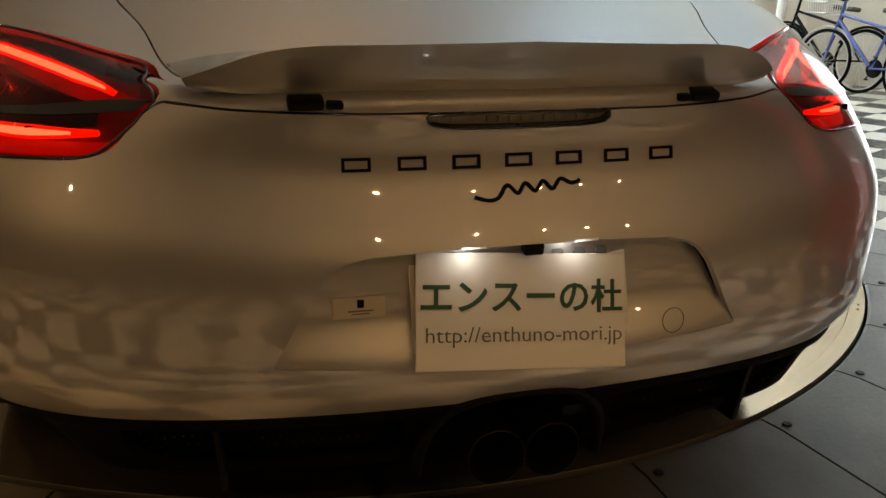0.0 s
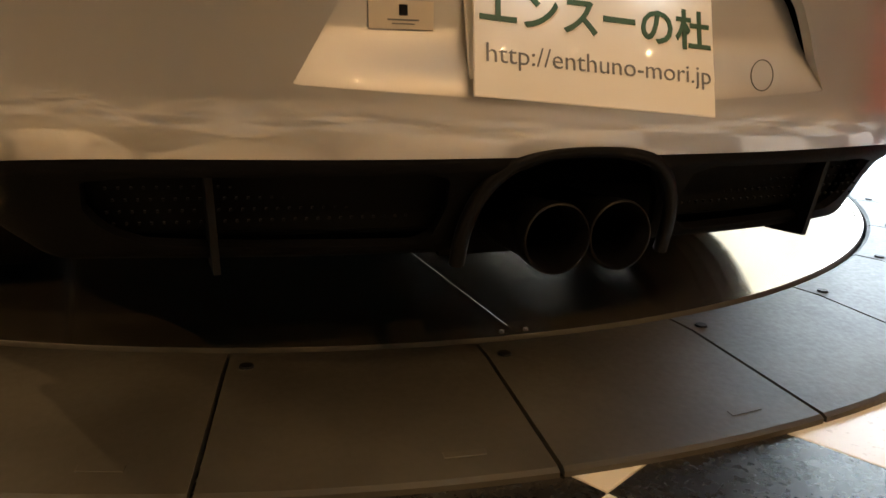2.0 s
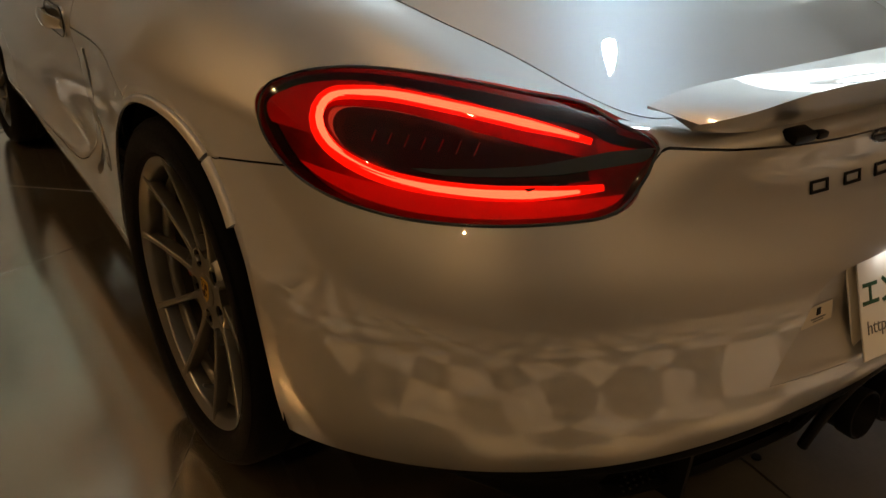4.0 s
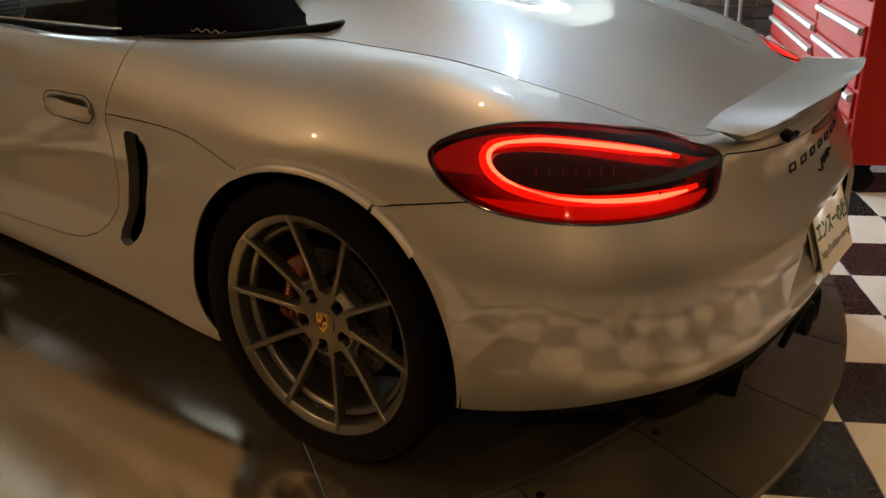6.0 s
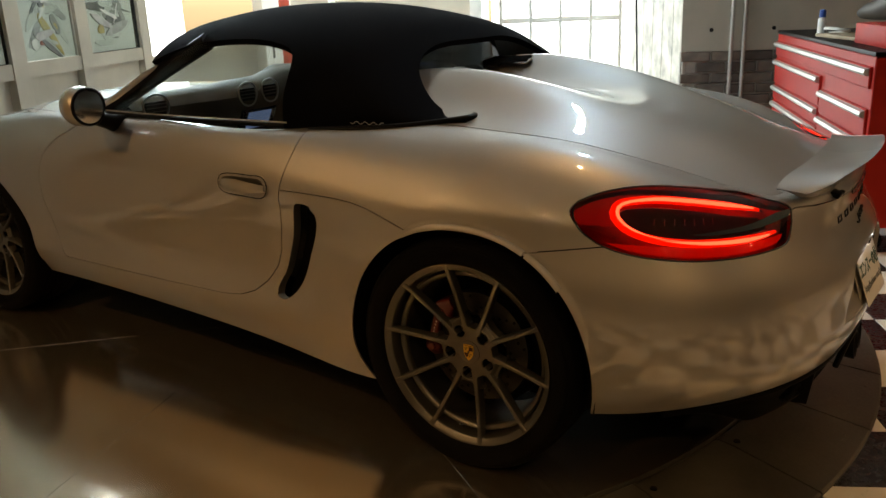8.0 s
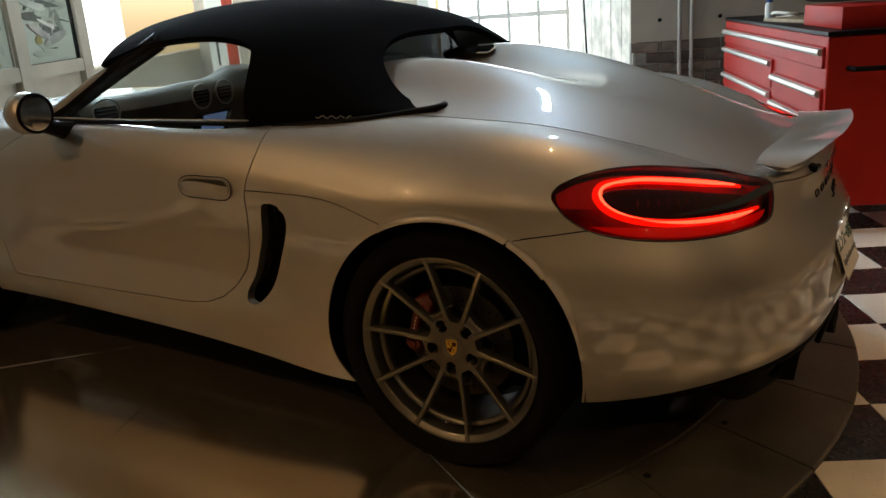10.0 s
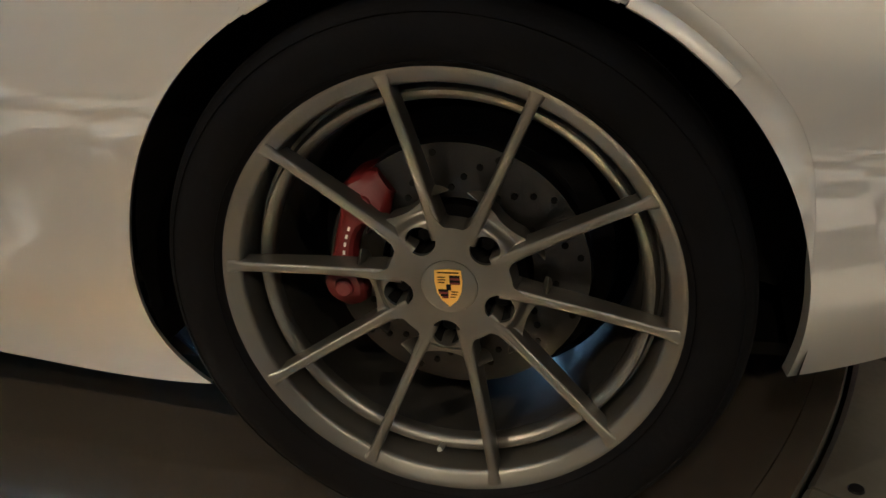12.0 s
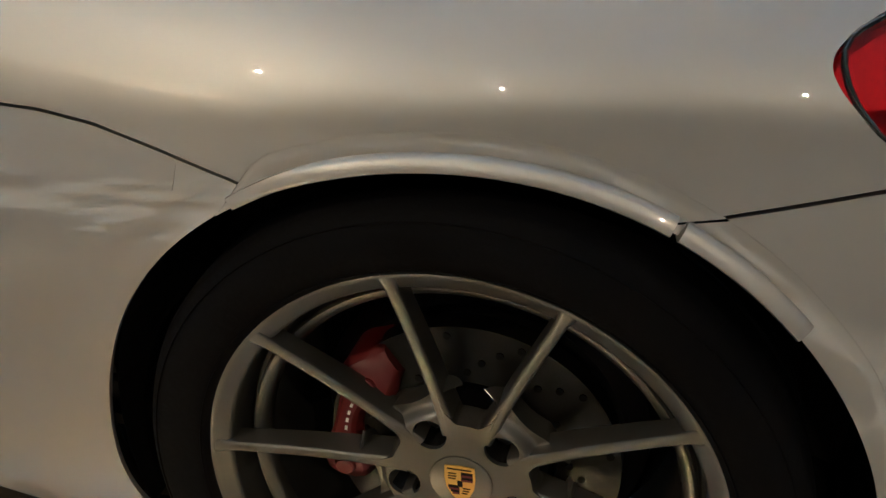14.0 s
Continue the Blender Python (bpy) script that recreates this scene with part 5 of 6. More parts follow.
box(bm, (.15, .004, .08), pose(-.04, 1.570, .828, 28))
part("screen_picture", bm, SCREEN, dashboard)
bm = bmesh.new()
tube(bm, [(.36 + .175 * math.cos(a), 1.44 - .06 * math.sin(a), .87 + .165 * math.sin(a)) for a in np.linspace(0, math.tau, 40, endpoint=False)], .014, 8, closed=True)
for a in (0, math.pi, -math.pi / 2):
    tube(bm, [(.36, 1.45, .87), (.36 + .17 * math.cos(a), 1.44 - .06 * math.sin(a), .87 + .16 * math.sin(a))], .012, 6)
part("steering_wheel", bm, LEATHER, car, "dark leather steering wheel", smooth=60)
for sx in (-1, 1):
    bm = bmesh.new()
    box(bm, (.48, .50, .16), pose(sx * .36, .98, .42, 8), .05, 3)
    seat = part("seat", bm, LEATHER, car, "dark leather seat", smooth=50)
    bm = bmesh.new()
    box(bm, (.46, .14, .60), pose(sx * .36, .70, .72, -16), .05, 3)
    part("backrest", bm, LEATHER, seat, smooth=50)
bm = bmesh.new()
box(bm, (1.40, 1.6, .03), pose(0, 1.2, .27))
box(bm, (1.40, .03, .60), pose(0, .56, .60))
part("cabin_floor", bm, DARK, car)
for sx in (-1, 1):
    bm = bmesh.new()
    box(bm, (.05, 1.25, .40), pose(sx * .775, 1.28, .70), .02, 2)
    part("door_lining", bm, LEATHER, car)
# inlets on the lid
def lid_z(x, y):
    k = np.argsort((lid[0][:, 0] - x)**2 + (lid[0][:, 1] - y)**2)[:3]
    return float(lid[0][k, 2].max())


for sx in (-1, 1):
    OFF[0] = MX + sx * MX
    shape = [(sx * (.238 + v * 1.1), .450 + u) for u, v in ring([(-.105, -.008), (-.10, .020), (0, .026), (.10, .022), (.108, -.006), (.09, -.026), (0, -.028), (-.09, -.026)], 48)]
    bm = bmesh.new()
    tube(bm, [(x, y, lid_z(x, y) + .002) for x, y in shape], .0042, 6, closed=True)
    iv = part("lid_inlet", bm, CHROME, car, "bright-edged air inlet on the lid", smooth=60)
    bm = bmesh.new()
    mid = bm.verts.new((sx * .238, .450, lid_z(sx * .238, .450) + .0035))
    edge = [bm.verts.new((x, y, lid_z(x, y) + .0025)) for x, y in shape]
    for a, b in zip(edge, edge[1:] + edge[:1]):
        bm.faces.new((mid, a, b))
    part("inlet_slot", bm, DARK, iv)
OFF[0] = 0

# ---- body warp: left and right vertices moved alike to fit the camera's view ----
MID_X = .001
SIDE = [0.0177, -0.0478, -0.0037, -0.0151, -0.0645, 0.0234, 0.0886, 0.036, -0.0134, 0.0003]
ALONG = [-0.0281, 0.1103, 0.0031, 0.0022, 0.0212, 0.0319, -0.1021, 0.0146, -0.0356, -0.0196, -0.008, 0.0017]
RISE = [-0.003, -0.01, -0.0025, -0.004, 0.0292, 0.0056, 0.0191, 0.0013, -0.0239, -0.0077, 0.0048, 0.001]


def view_fitted(p):
    """The place of a body point after the fit to the camera's view; both sides alike."""
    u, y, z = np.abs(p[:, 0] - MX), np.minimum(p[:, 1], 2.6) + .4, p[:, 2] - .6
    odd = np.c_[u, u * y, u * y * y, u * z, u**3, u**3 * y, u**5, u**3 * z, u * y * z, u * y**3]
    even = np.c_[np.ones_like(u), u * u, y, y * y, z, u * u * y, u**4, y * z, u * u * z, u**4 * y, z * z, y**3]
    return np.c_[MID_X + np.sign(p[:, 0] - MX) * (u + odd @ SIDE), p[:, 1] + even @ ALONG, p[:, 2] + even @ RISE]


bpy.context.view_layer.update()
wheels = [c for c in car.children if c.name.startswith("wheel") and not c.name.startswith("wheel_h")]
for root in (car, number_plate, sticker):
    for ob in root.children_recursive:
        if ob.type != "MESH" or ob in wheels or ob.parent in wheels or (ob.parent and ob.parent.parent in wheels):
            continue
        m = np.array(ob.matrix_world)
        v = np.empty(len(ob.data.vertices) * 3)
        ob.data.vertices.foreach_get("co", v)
        q = view_fitted(v.reshape(-1, 3) @ m[:3, :3].T + m[:3, 3])
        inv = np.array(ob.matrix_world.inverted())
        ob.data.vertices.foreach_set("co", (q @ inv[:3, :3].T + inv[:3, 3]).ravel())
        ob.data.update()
# Wheels shifted by the same fit to the camera's view.
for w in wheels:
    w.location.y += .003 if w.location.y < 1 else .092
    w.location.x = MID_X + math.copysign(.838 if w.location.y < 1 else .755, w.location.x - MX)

# ---- room ----
FLOOR_Z = -.048
TH, GROW = radians(26.97), 1.0233
E1, E2, RO = Vector((math.cos(TH), math.sin(TH), 0)) * GROW, Vector((-math.sin(TH), math.cos(TH), 0)) * GROW, Vector((-2.7212, -1.1353, 0))
ROOM = Matrix((E1, E2, Vector((0, 0, 1)))).transposed().to_4x4()
ROOM.translation = RO


def rm(a, b, z=0.0, turn=0.0):
    """A pose in the room's own axes: a along the tiles, b across."""
    return ROOM @ pose(a, b, z, 0, 0, turn)


def slab(name, a0, a1, b0, b1, z0, z1, material, label, category="wall"):
    bm = bmesh.new()
    box(bm, (a1 - a0, b1 - b0, z1 - z0), rm((a0 + a1) / 2, (b0 + b1) / 2, (z0 + z1) / 2))
    return tagged(part(name, bm, material), label, category, kind="structure")


A0, A1, B0, B1, TOP = -3.2, 8.8, -6.0, 3.45, 2.95
floor = slab("floor", A0 - .2, A1 + 2.5, B0 - .2, B1 + .2, FLOOR_Z - .10, FLOOR_Z - .004, MORTAR, "black and white checkered tile floor", "floor")
# Closing walls, mostly unseen, coloured dark so reflections in the paint stay dark.
SHADE = mat("dark_reflection_wall", (0.10, 0.075, 0.05), 0.7, 0, 0, 0.2, 2.5, 60, 0.2)
CEIL = mat("white_ceiling", (0.78, 0.77, 0.74), 0.8, 0, 0, 0.05, 1, 40, 0.1)
slab("ceiling", A0 - .2, A1 + 1.9, B0 - .2, B1 + .2, TOP, TOP + .1, CEIL, "plain pale ceiling", "ceiling")
slab("wall_poster_foot", A0, A1 + 1.8, B1, B1 + .15, FLOOR_Z, .88, WALL, "pale wall below the glazed shop front")
slab("wall_poster_head", 5.3, A1 + 1.8, B1, B1 + .15, 2.86, TOP, WALL, "pale wall over the glazed shop front")
slab("wall_poster_side", A0, 5.3, B1, B1 + .15, 2.10, TOP, WALL, "pale wall over the posters")
slab("wall_poster_end", A0, 2.96, B1, B1 + .15, .88, 2.10, SHADE, "closing wall, dark to keep the car's reflections dark")
slab("wall_poster_sill", 2.9, 7.3, B1 - .05, B1 + .14, .884, .99, WALL, "beige sill under the posters", "window sill")
slab("window_rail", 5.3, A1 + 1.6, B1 + .02, B1 + .10, 2.10, 2.18, WHITE_PAINT, "white rail of the glazed shop front", "window")
slab("wall_back", A0 - .15, A0, B0, B1, FLOOR_Z, TOP, SHADE, "closing wall, dark to keep the car's reflections dark")
slab("wall_cabinet", A0, 7.3, B0 - .15, B0, FLOOR_Z, TOP, SHADE, "wall behind the red tool cabinet, dark to keep the car's reflections dark")
# brick-footed wall beside the doorway
BRICK_TOP = .79
slab("wall_brick", 7.30, 7.55, B0, -1.26, BRICK_TOP, TOP, WALL, "beige board wall above a brown brick foot")
brick_wall = slab("wall_brick_foot", 7.312, 7.55, B0, -1.26, FLOOR_Z, BRICK_TOP, MORTAR, "brown brick foot of the wall")
rngb = random.Random(3)
me_brick = []
for k in range(3):
    bm = bmesh.new()
    box(bm, (.03, .238, .078), Matrix(), .006, 1)
    for v in bm.verts:
        v.co += Vector((rngb.uniform(-.003, .003), rngb.uniform(-.003, .003), rngb.uniform(-.002, .002)))
    me = bpy.data.meshes.new("brick")
    bm.to_mesh(me)
    bm.free()
    me.materials.append(BRICK)
    me_brick.append(me)
for r in range(9):
    for c in range(19):
        b = -1.26 - .12 - c * .252 + (.126 if r % 2 else 0)
        if b > -1.27 or b < B0 - .05:
            continue
        ob = new("brick", me_brick[(r + c) % 3])
        ob.parent = brick_wall
        ob.matrix_basis = rm(7.308 + rngb.uniform(-.002, .002), b, BRICK_TOP - .045 - r * .092)
for b in (-1.50, -2.0):
    bm = bmesh.new()
    bmesh.ops.create_cone(bm, cap_ends=True, segments=14, radius1=.017, radius2=.017, depth=.006, matrix=rm(7.298, b, .965) @ pose(0, 0, 0, 0, 90, 0))
    tagged(part("form_tie_hole", bm, BLACK), "dark round hole in the beige board wall", "hole", kind="structure")
for b in (-1.66, -1.76):
    bm = bmesh.new()
    tube(bm, [ROOM @ Vector((7.275, b, z)) for z in (FLOOR_Z, 1.0, 2.0, TOP)], .017, 12)
    for z in (.55, 1.9):
        tube(bm, [ROOM @ Vector((7.275, b, z)), ROOM @ Vector((7.275, b, z + .03))], .021, 12)
    tagged(part("conduit_pipe", bm, ALU, smooth=50), "thin pale metal conduit running up the wall", "pipe", "conduits on the wall")
WORN = mat("worn_white_boards", (0.62, 0.58, 0.50), 0.75, 0, 0, 0.35, 7, 40, 0.4)
side = thing("board_partition", "worn whitewashed board partition beside the bright doorway", "partition", at=tuple(ROOM @ Vector((7.3, -1.26, 0))))
for k in range(6):
    a, b = 7.42 + k * .245, -1.26 + (k + .5) * .052
    bm = bmesh.new()
    box(bm, (.238, .03, TOP - FLOOR_Z), rm(a, b - .03, (TOP + FLOOR_Z) / 2, 12), .004, 1)
    q = part("board", bm, WORN)
    q.parent, q.matrix_parent_inverse = side, Matrix.Translation(-side.location)
for k, (b, lean, r, top) in enumerate(((-1.02, .16, .010, 1.5), (-1.10, .05, .019, .95))):
    bm = bmesh.new()
    tube(bm, [ROOM @ Vector((8.25, b - .02, FLOOR_Z)), ROOM @ Vector((8.25 + lean, b + .02, top))], [r, r * .8], 10)
    tagged(part("leaning_pole", bm, BLACK, smooth=50), "thin black pole leaning on the board partition", "pole", "leaning poles")
bm = bmesh.new()
box(bm, (.03, .02, .36), rm(7.5, -1.205, 1.46, 12), .004)
tagged(part("picture", bm, BLACK), "small black picture on the board partition", "picture")
# doorway and shop front to daylight
slab("wall_end_left", A1 + 1.6, A1 + 1.75, .62, B1, FLOOR_Z, TOP, WALL, "pale end wall behind the bicycles")
slab("wall_return", A1, A1 + 1.6, .50, .62, FLOOR_Z, TOP, WHITE_PAINT, "white wall between doorway and bicycles")
slab("wall_end_top", A1, A1 + .15, -1.1, .50, 2.45, TOP, WHITE_PAINT, "white wall over the doorway")
slab("wall_end_right", A1 - .02, A1 + .15, -1.45, -1.02, FLOOR_Z, TOP, WOOD, "brown wooden door post")
GLOW = mat("bright_daylight", (0.8, 0.8, 0.8), 0.8, 0, 0, 0.0, bump=0, emit=(0.86, 0.94, 1.0), power=3.0)
bm = bmesh.new()
box(bm, (.02, 2.4, 3.2), rm(A1 + 1.1, -.75, 1.4))
tagged(part("backdrop", bm, GLOW), "bright overexposed daylight outside the doorway", "backdrop", kind="structure")
bm = bmesh.new()
box(bm, (13.2, .02, 3.2), rm(3.4, B1 + .75, 1.5))
tagged(part("backdrop_street", bm, GLOW), "bright overexposed daylight outside the shop front", "backdrop", kind="structure")
# Glazing up here is unseen; lamp added for the lid's cool sheen.
lamp("shop_front_daylight", "AREA", ROOM @ pose(7.05, B1 + .12, 2.52) @ look((0, 0, 0), (0, -1, -.1)), GLASS_W, DAY, size=3.3, size_y=.62)
gate = thing("sliding_door", "white panelled sliding door half open in the doorway", "door", at=tuple(ROOM @ Vector((A1 + .2, -.2, FLOOR_Z))))
FROST = lens("frosted_panel", (0.85, 0.87, 0.88), 0.4)
for k, b in enumerate((-.92, -.62, -.31, .0, .31)):
    bm = bmesh.new()
    box(bm, (.04, .035, 2.45), rm(A1 + .2, b, 1.18), .004)
    q = part("door_stile", bm, WHITE_PAINT)
    q.parent, q.matrix_parent_inverse = gate, Matrix.Translation(-gate.location)
for z in (.02, 1.05, 2.40):
    bm = bmesh.new()
    box(bm, (.035, 1.26, .05), rm(A1 + .2, -.30, z), .004)
    q = part("door_rail", bm, WHITE_PAINT)
    q.parent, q.matrix_parent_inverse = gate, Matrix.Translation(-gate.location)

# ---- red tool cabinet ----
CAB_A0, CAB_A1, CAB_B, CAB_D, CAB_TOP = 4.20, 6.58, -1.74, .62, .955
cab = thing("tool_cabinet", "red steel tool cabinet with pale drawer handles and black top", "cabinet", at=tuple(ROOM @ Vector((CAB_A0, CAB_B, FLOOR_Z))))
CAB = ROOM @ pose(CAB_A0, CAB_B + .11, 0, 0, 0, -5.0)
CAB_L = CAB_A1 - CAB_A0


def cab_part(name, bm, material, label="", parent=None):
    q = part(name, bm, material)
    if parent:
        q.parent = parent
    else:
        q.parent, q.matrix_parent_inverse = cab, Matrix.Translation(-cab.location)
    return tagged(q, label) if label else q


bm = bmesh.new()
box(bm, (CAB_L, CAB_D, CAB_TOP - .10), CAB @ pose(CAB_L / 2, -CAB_D / 2, (CAB_TOP + .10) / 2), .008)
body = cab_part("cabinet_body", bm, CAB_RED)
bm = bmesh.new()
box(bm, (CAB_L + .01, CAB_D + .01, .022), CAB @ pose(CAB_L / 2, -CAB_D / 2, CAB_TOP + .013), .004)
cab_part("cabinet_top", bm, BLACK, "black rubber top mat")
split = CAB_L * .40
rows_at = [(.03, CAB_L - .03, .80, .905), (split + .02, CAB_L - .03, .60, .775), (split + .02, CAB_L - .03, .48, .585), (split + .02, CAB_L - .03, .34, .465), (split + .02, CAB_L - .03, .16, .325),
           (.03, split - .01, .56, .70), (.03, split - .01, .43, .545), (.03, split - .01, .30, .415), (.03, split - .01, .16, .285)]
for x0, x1, z0, z1 in rows_at:
    bm = bmesh.new()
    box(bm, (x1 - x0, .016, z1 - z0), CAB @ pose((x0 + x1) / 2, .006, (z0 + z1) / 2), .004, 1)
    dr = cab_part("drawer", bm, CAB_RED)
    bm = bmesh.new()
    prism(bm, [(.010, z1 - .006), (.034, z1 - .012), (.038, z1 - .030), (.030, z1 - .042), (.010, z1 - .044)], "x", x0 + .01, x1 - .01, CAB)
    cab_part("drawer_handle", bm, ALU, "pale aluminium drawer handle", dr)
bm = bmesh.new()
tube(bm, [CAB @ Vector((-.004, -.10, .80)), CAB @ Vector((-.06, -.11, .80)), CAB @ Vector((-.06, -.51, .80)), CAB @ Vector((-.004, -.52, .80))], .013, 10)
cab_part("side_handle", bm, BLACK, "black tubular side handle")
for x, y in ((.08, -.08), (.08, -.54), (CAB_L - .08, -.08), (CAB_L - .08, -.54)):
    bm = bmesh.new()
    lathe(bm, [(-.02, 0), (-.02, .055), (-.012, .062), (.012, .062), (.02, .055), (.02, 0)], 20, CAB @ pose(x, y, FLOOR_Z + .062))
    box(bm, (.06, .07, .03), CAB @ pose(x, y, .088))
    cab_part("castor", bm, BLACK)


def on_cab(name, bm, material, label, category, group="", smooth=40):
    return tagged(part(name, bm, material, smooth=smooth), label, category, group)


ZT = CAB_TOP + .024
bm = bmesh.new()
box(bm, (.62, .26, .02), CAB @ pose(1.15, -.22, ZT + .010, 0, 0, 9), .003)
on_cab("wooden_board", bm, WOOD, "light wooden board lying on the cabinet top", "board")
bm = bmesh.new()
box(bm, (.62, .34, .11), CAB @ pose(.42, -.26, ZT + .055), .006)
red_box = on_cab("red_tool_box", bm, CAB_RED, "flat red steel tool box on the cabinet top", "tool box")
bm = bmesh.new()
lathe(bm, [(0, 0), (0, .026), (.10, .026), (.112, .018), (.113, .0)], 20, CAB @ pose(1.62, -.12, ZT, 0, -90, 0))
bottle = on_cab("spray_can", bm, WHITE_CARD, "small white can with a blue cap on the cabinet", "can")
BLUE = mat("blue_plastic", (0.03, 0.08, 0.30), 0.4)
bm = bmesh.new()
lathe(bm, [(0, .020), (.045, .020), (.05, .014), (.05, 0)], 20, CAB @ pose(1.62, -.12, ZT + .113, 0, -90, 0))
part("cap", bm, BLUE, bottle, "blue cap", smooth=40)
bm = bmesh.new()
tube(bm, [CAB @ Vector(p) for p in curve([(1.55, -.14, ZT + .012), (1.42, -.10, ZT + .05), (1.30, -.16, ZT + .045), (1.42, -.24, ZT + .03), (1.58, -.2, ZT + .012), (1.7, -.12, ZT + .012)], 40)], .010, 8)
on_cab("cable_coil", bm, WHITE_CARD, "loose pale cable on the cabinet top", "cable")
bm = bmesh.new()
pads = [(1.30, -.30, .06, .05), (1.10, -.30, .09, .075), (.85, -.32, .12, .10), (.62, -.34, .17, .13), (.45, -.36, .22, .12), (.36, -.36, .27, .07)]
rows = []
for x, y, zz, r in pads:
    rows.append([bm.verts.new(CAB @ Vector((x, y + 1.25 * r * math.cos(k * math.tau / 14), ZT + .10 + zz * .7 + r * .75 * math.sin(k * math.tau / 14)))) for k in range(14)])
for a, b in zip(rows, rows[1:]):
    for k in range(14):
        bm.faces.new((a[k], a[(k + 1) % 14], b[(k + 1) % 14], b[k]))
bm.faces.new(rows[0]), bm.faces.new(rows[-1][::-1])
on_cab("motorcycle_seat", bm, LEATHER, "black padded motorcycle seat lying on the cabinet", "seat", smooth=60)
bm = bmesh.new()
box(bm, (.5, .03, .55), CAB @ pose(.35, -.72, ZT + .30), .01)
on_cab("red_case", bm, CAB_RED, "tall red case standing behind the cabinet top", "case")

# ---- posters ----
INKS = [mat("poster_grey", (0.35, 0.34, 0.32), 0.5, 0, 0.3, 0.3, 14, 60), mat("poster_dark", (0.08, 0.08, 0.08), 0.5, 0, 0.3, 0.5, 20, 60), mat("poster_red", (0.45, 0.06, 0.03), 0.5, 0, 0.3, 0.3, 10, 60),
        mat("poster_gold", (0.55, 0.40, 0.10), 0.5, 0, 0.3, 0.3, 10, 60), mat("poster_pale", (0.62, 0.60, 0.56), 0.45, 0, 0.3, 0.25, 5, 60)]
PAPER, tp, pp = nodes_of("backlit_paper")
pp.inputs["Base Color"].default_value = (.72, .71, .68, 1)
tl, ad = tp.nodes.new("ShaderNodeBsdfTranslucent"), tp.nodes.new("ShaderNodeMixShader")
nz = tp.nodes.new("ShaderNodeTexNoise")
nz.inputs["Scale"].default_value = 3.0
mp = tp.nodes.new("ShaderNodeMapRange")
mp.inputs["To Min"].default_value, mp.inputs["To Max"].default_value = .12, .30
tp.links.new(nz.outputs[0], mp.inputs[0])
tp.links.new(mp.outputs[0], ad.inputs[0])
tl.inputs[0].default_value = (.70, .69, .64, 1)
tp.links.new(pp.outputs[0], ad.inputs[1])
tp.links.new(tl.outputs[0], ad.inputs[2])
tp.links.new(ad.outputs[0], tp.nodes["Material Output"].inputs[0])
rngp = random.Random(11)
for n, (a0, a1, z0, z1) in enumerate(((3.05, 4.30, .98, 2.1), (4.42, 5.28, .98, 2.1), (5.42, 6.15, .98, 2.1), (6.30, 7.15, .98, 2.1))):
    po = thing("framed_poster", "framed poster with grey, gold and red shapes on a white ground", "poster", "framed posters", at=tuple(ROOM @ Vector(((a0 + a1) / 2, B1, (z0 + z1) / 2))))
    inv = Matrix.Translation(-po.location)
    bm = bmesh.new()
    box(bm, (a1 - a0, .012, z1 - z0), rm((a0 + a1) / 2, B1 - .012, (z0 + z1) / 2))
    q = part("sheet", bm, PAPER)
    q.parent, q.matrix_parent_inverse = po, inv
    for x, z, w, h in (((a0 + a1) / 2, z0, a1 - a0, .03), ((a0 + a1) / 2, z1, a1 - a0, .03), (a0, (z0 + z1) / 2, .03, z1 - z0), (a1, (z0 + z1) / 2, .03, z1 - z0)):
        bm = bmesh.new()
        box(bm, (w + .03, .03, h + .03 if h > .1 else .03), rm(x, B1 - .018, z), .003, 1)
        q = part("frame_bar", bm, BLACK if n % 2 else ALU)
        q.parent, q.matrix_parent_inverse = po, inv
    for k in range(70):
        w, h = rngp.uniform(.06, .45), rngp.uniform(.008, .06)
        x, z = rngp.uniform(a0 + .18, a1 - .18), rngp.uniform(z0 + .08, z1 - .15)
        w = min(w, 2 * (x - a0 - .03), 2 * (a1 - .03 - x))
        bm = bmesh.new()
        pts = ring([(w * .5 * math.cos(t) * rngp.uniform(.7, 1.1), h * .7 * math.sin(t) * rngp.uniform(.7, 1.1)) for t in np.linspace(0, math.tau, 8, endpoint=False)], 24)
        prism(bm, [(u, v) for u, v in pts], "y", -.0012 - k * .0002, .001, rm(x, B1 - .019, z, 0) @ pose(0, 0, 0, 0, rngp.uniform(-60, 60), 0))
        q = part("printed_shape", bm, INKS[rngp.choice((0,) * 9 + (1,) * 5 + (4,) * 12 + (3, 2))])
        q.parent, q.matrix_parent_inverse = po, inv
    bm = bmesh.new()
    box(bm, (a1 - a0 - .03, .003, z1 - z0 - .03), rm((a0 + a1) / 2, B1 - .031, (z0 + z1) / 2))
    q = part("glazing", bm, GLASS)
    q.parent, q.matrix_parent_inverse = po, inv
for a in (2.97, 4.36, 5.35, 6.22, 7.25):
    bm = bmesh.new()
    box(bm, (.17, .06, TOP - FLOOR_Z), rm(a, B1 - .030, (TOP + FLOOR_Z) / 2), .004)
    tagged(part("wall_post", bm, WALL), "pale steel post on the poster wall", "post", "wall posts", "structure")

# ---- banner and bicycles ----
bn = thing("banner_stand", "narrow red and white upright banner on a stand", "banner", at=(4.75, 6.02, FLOOR_Z))
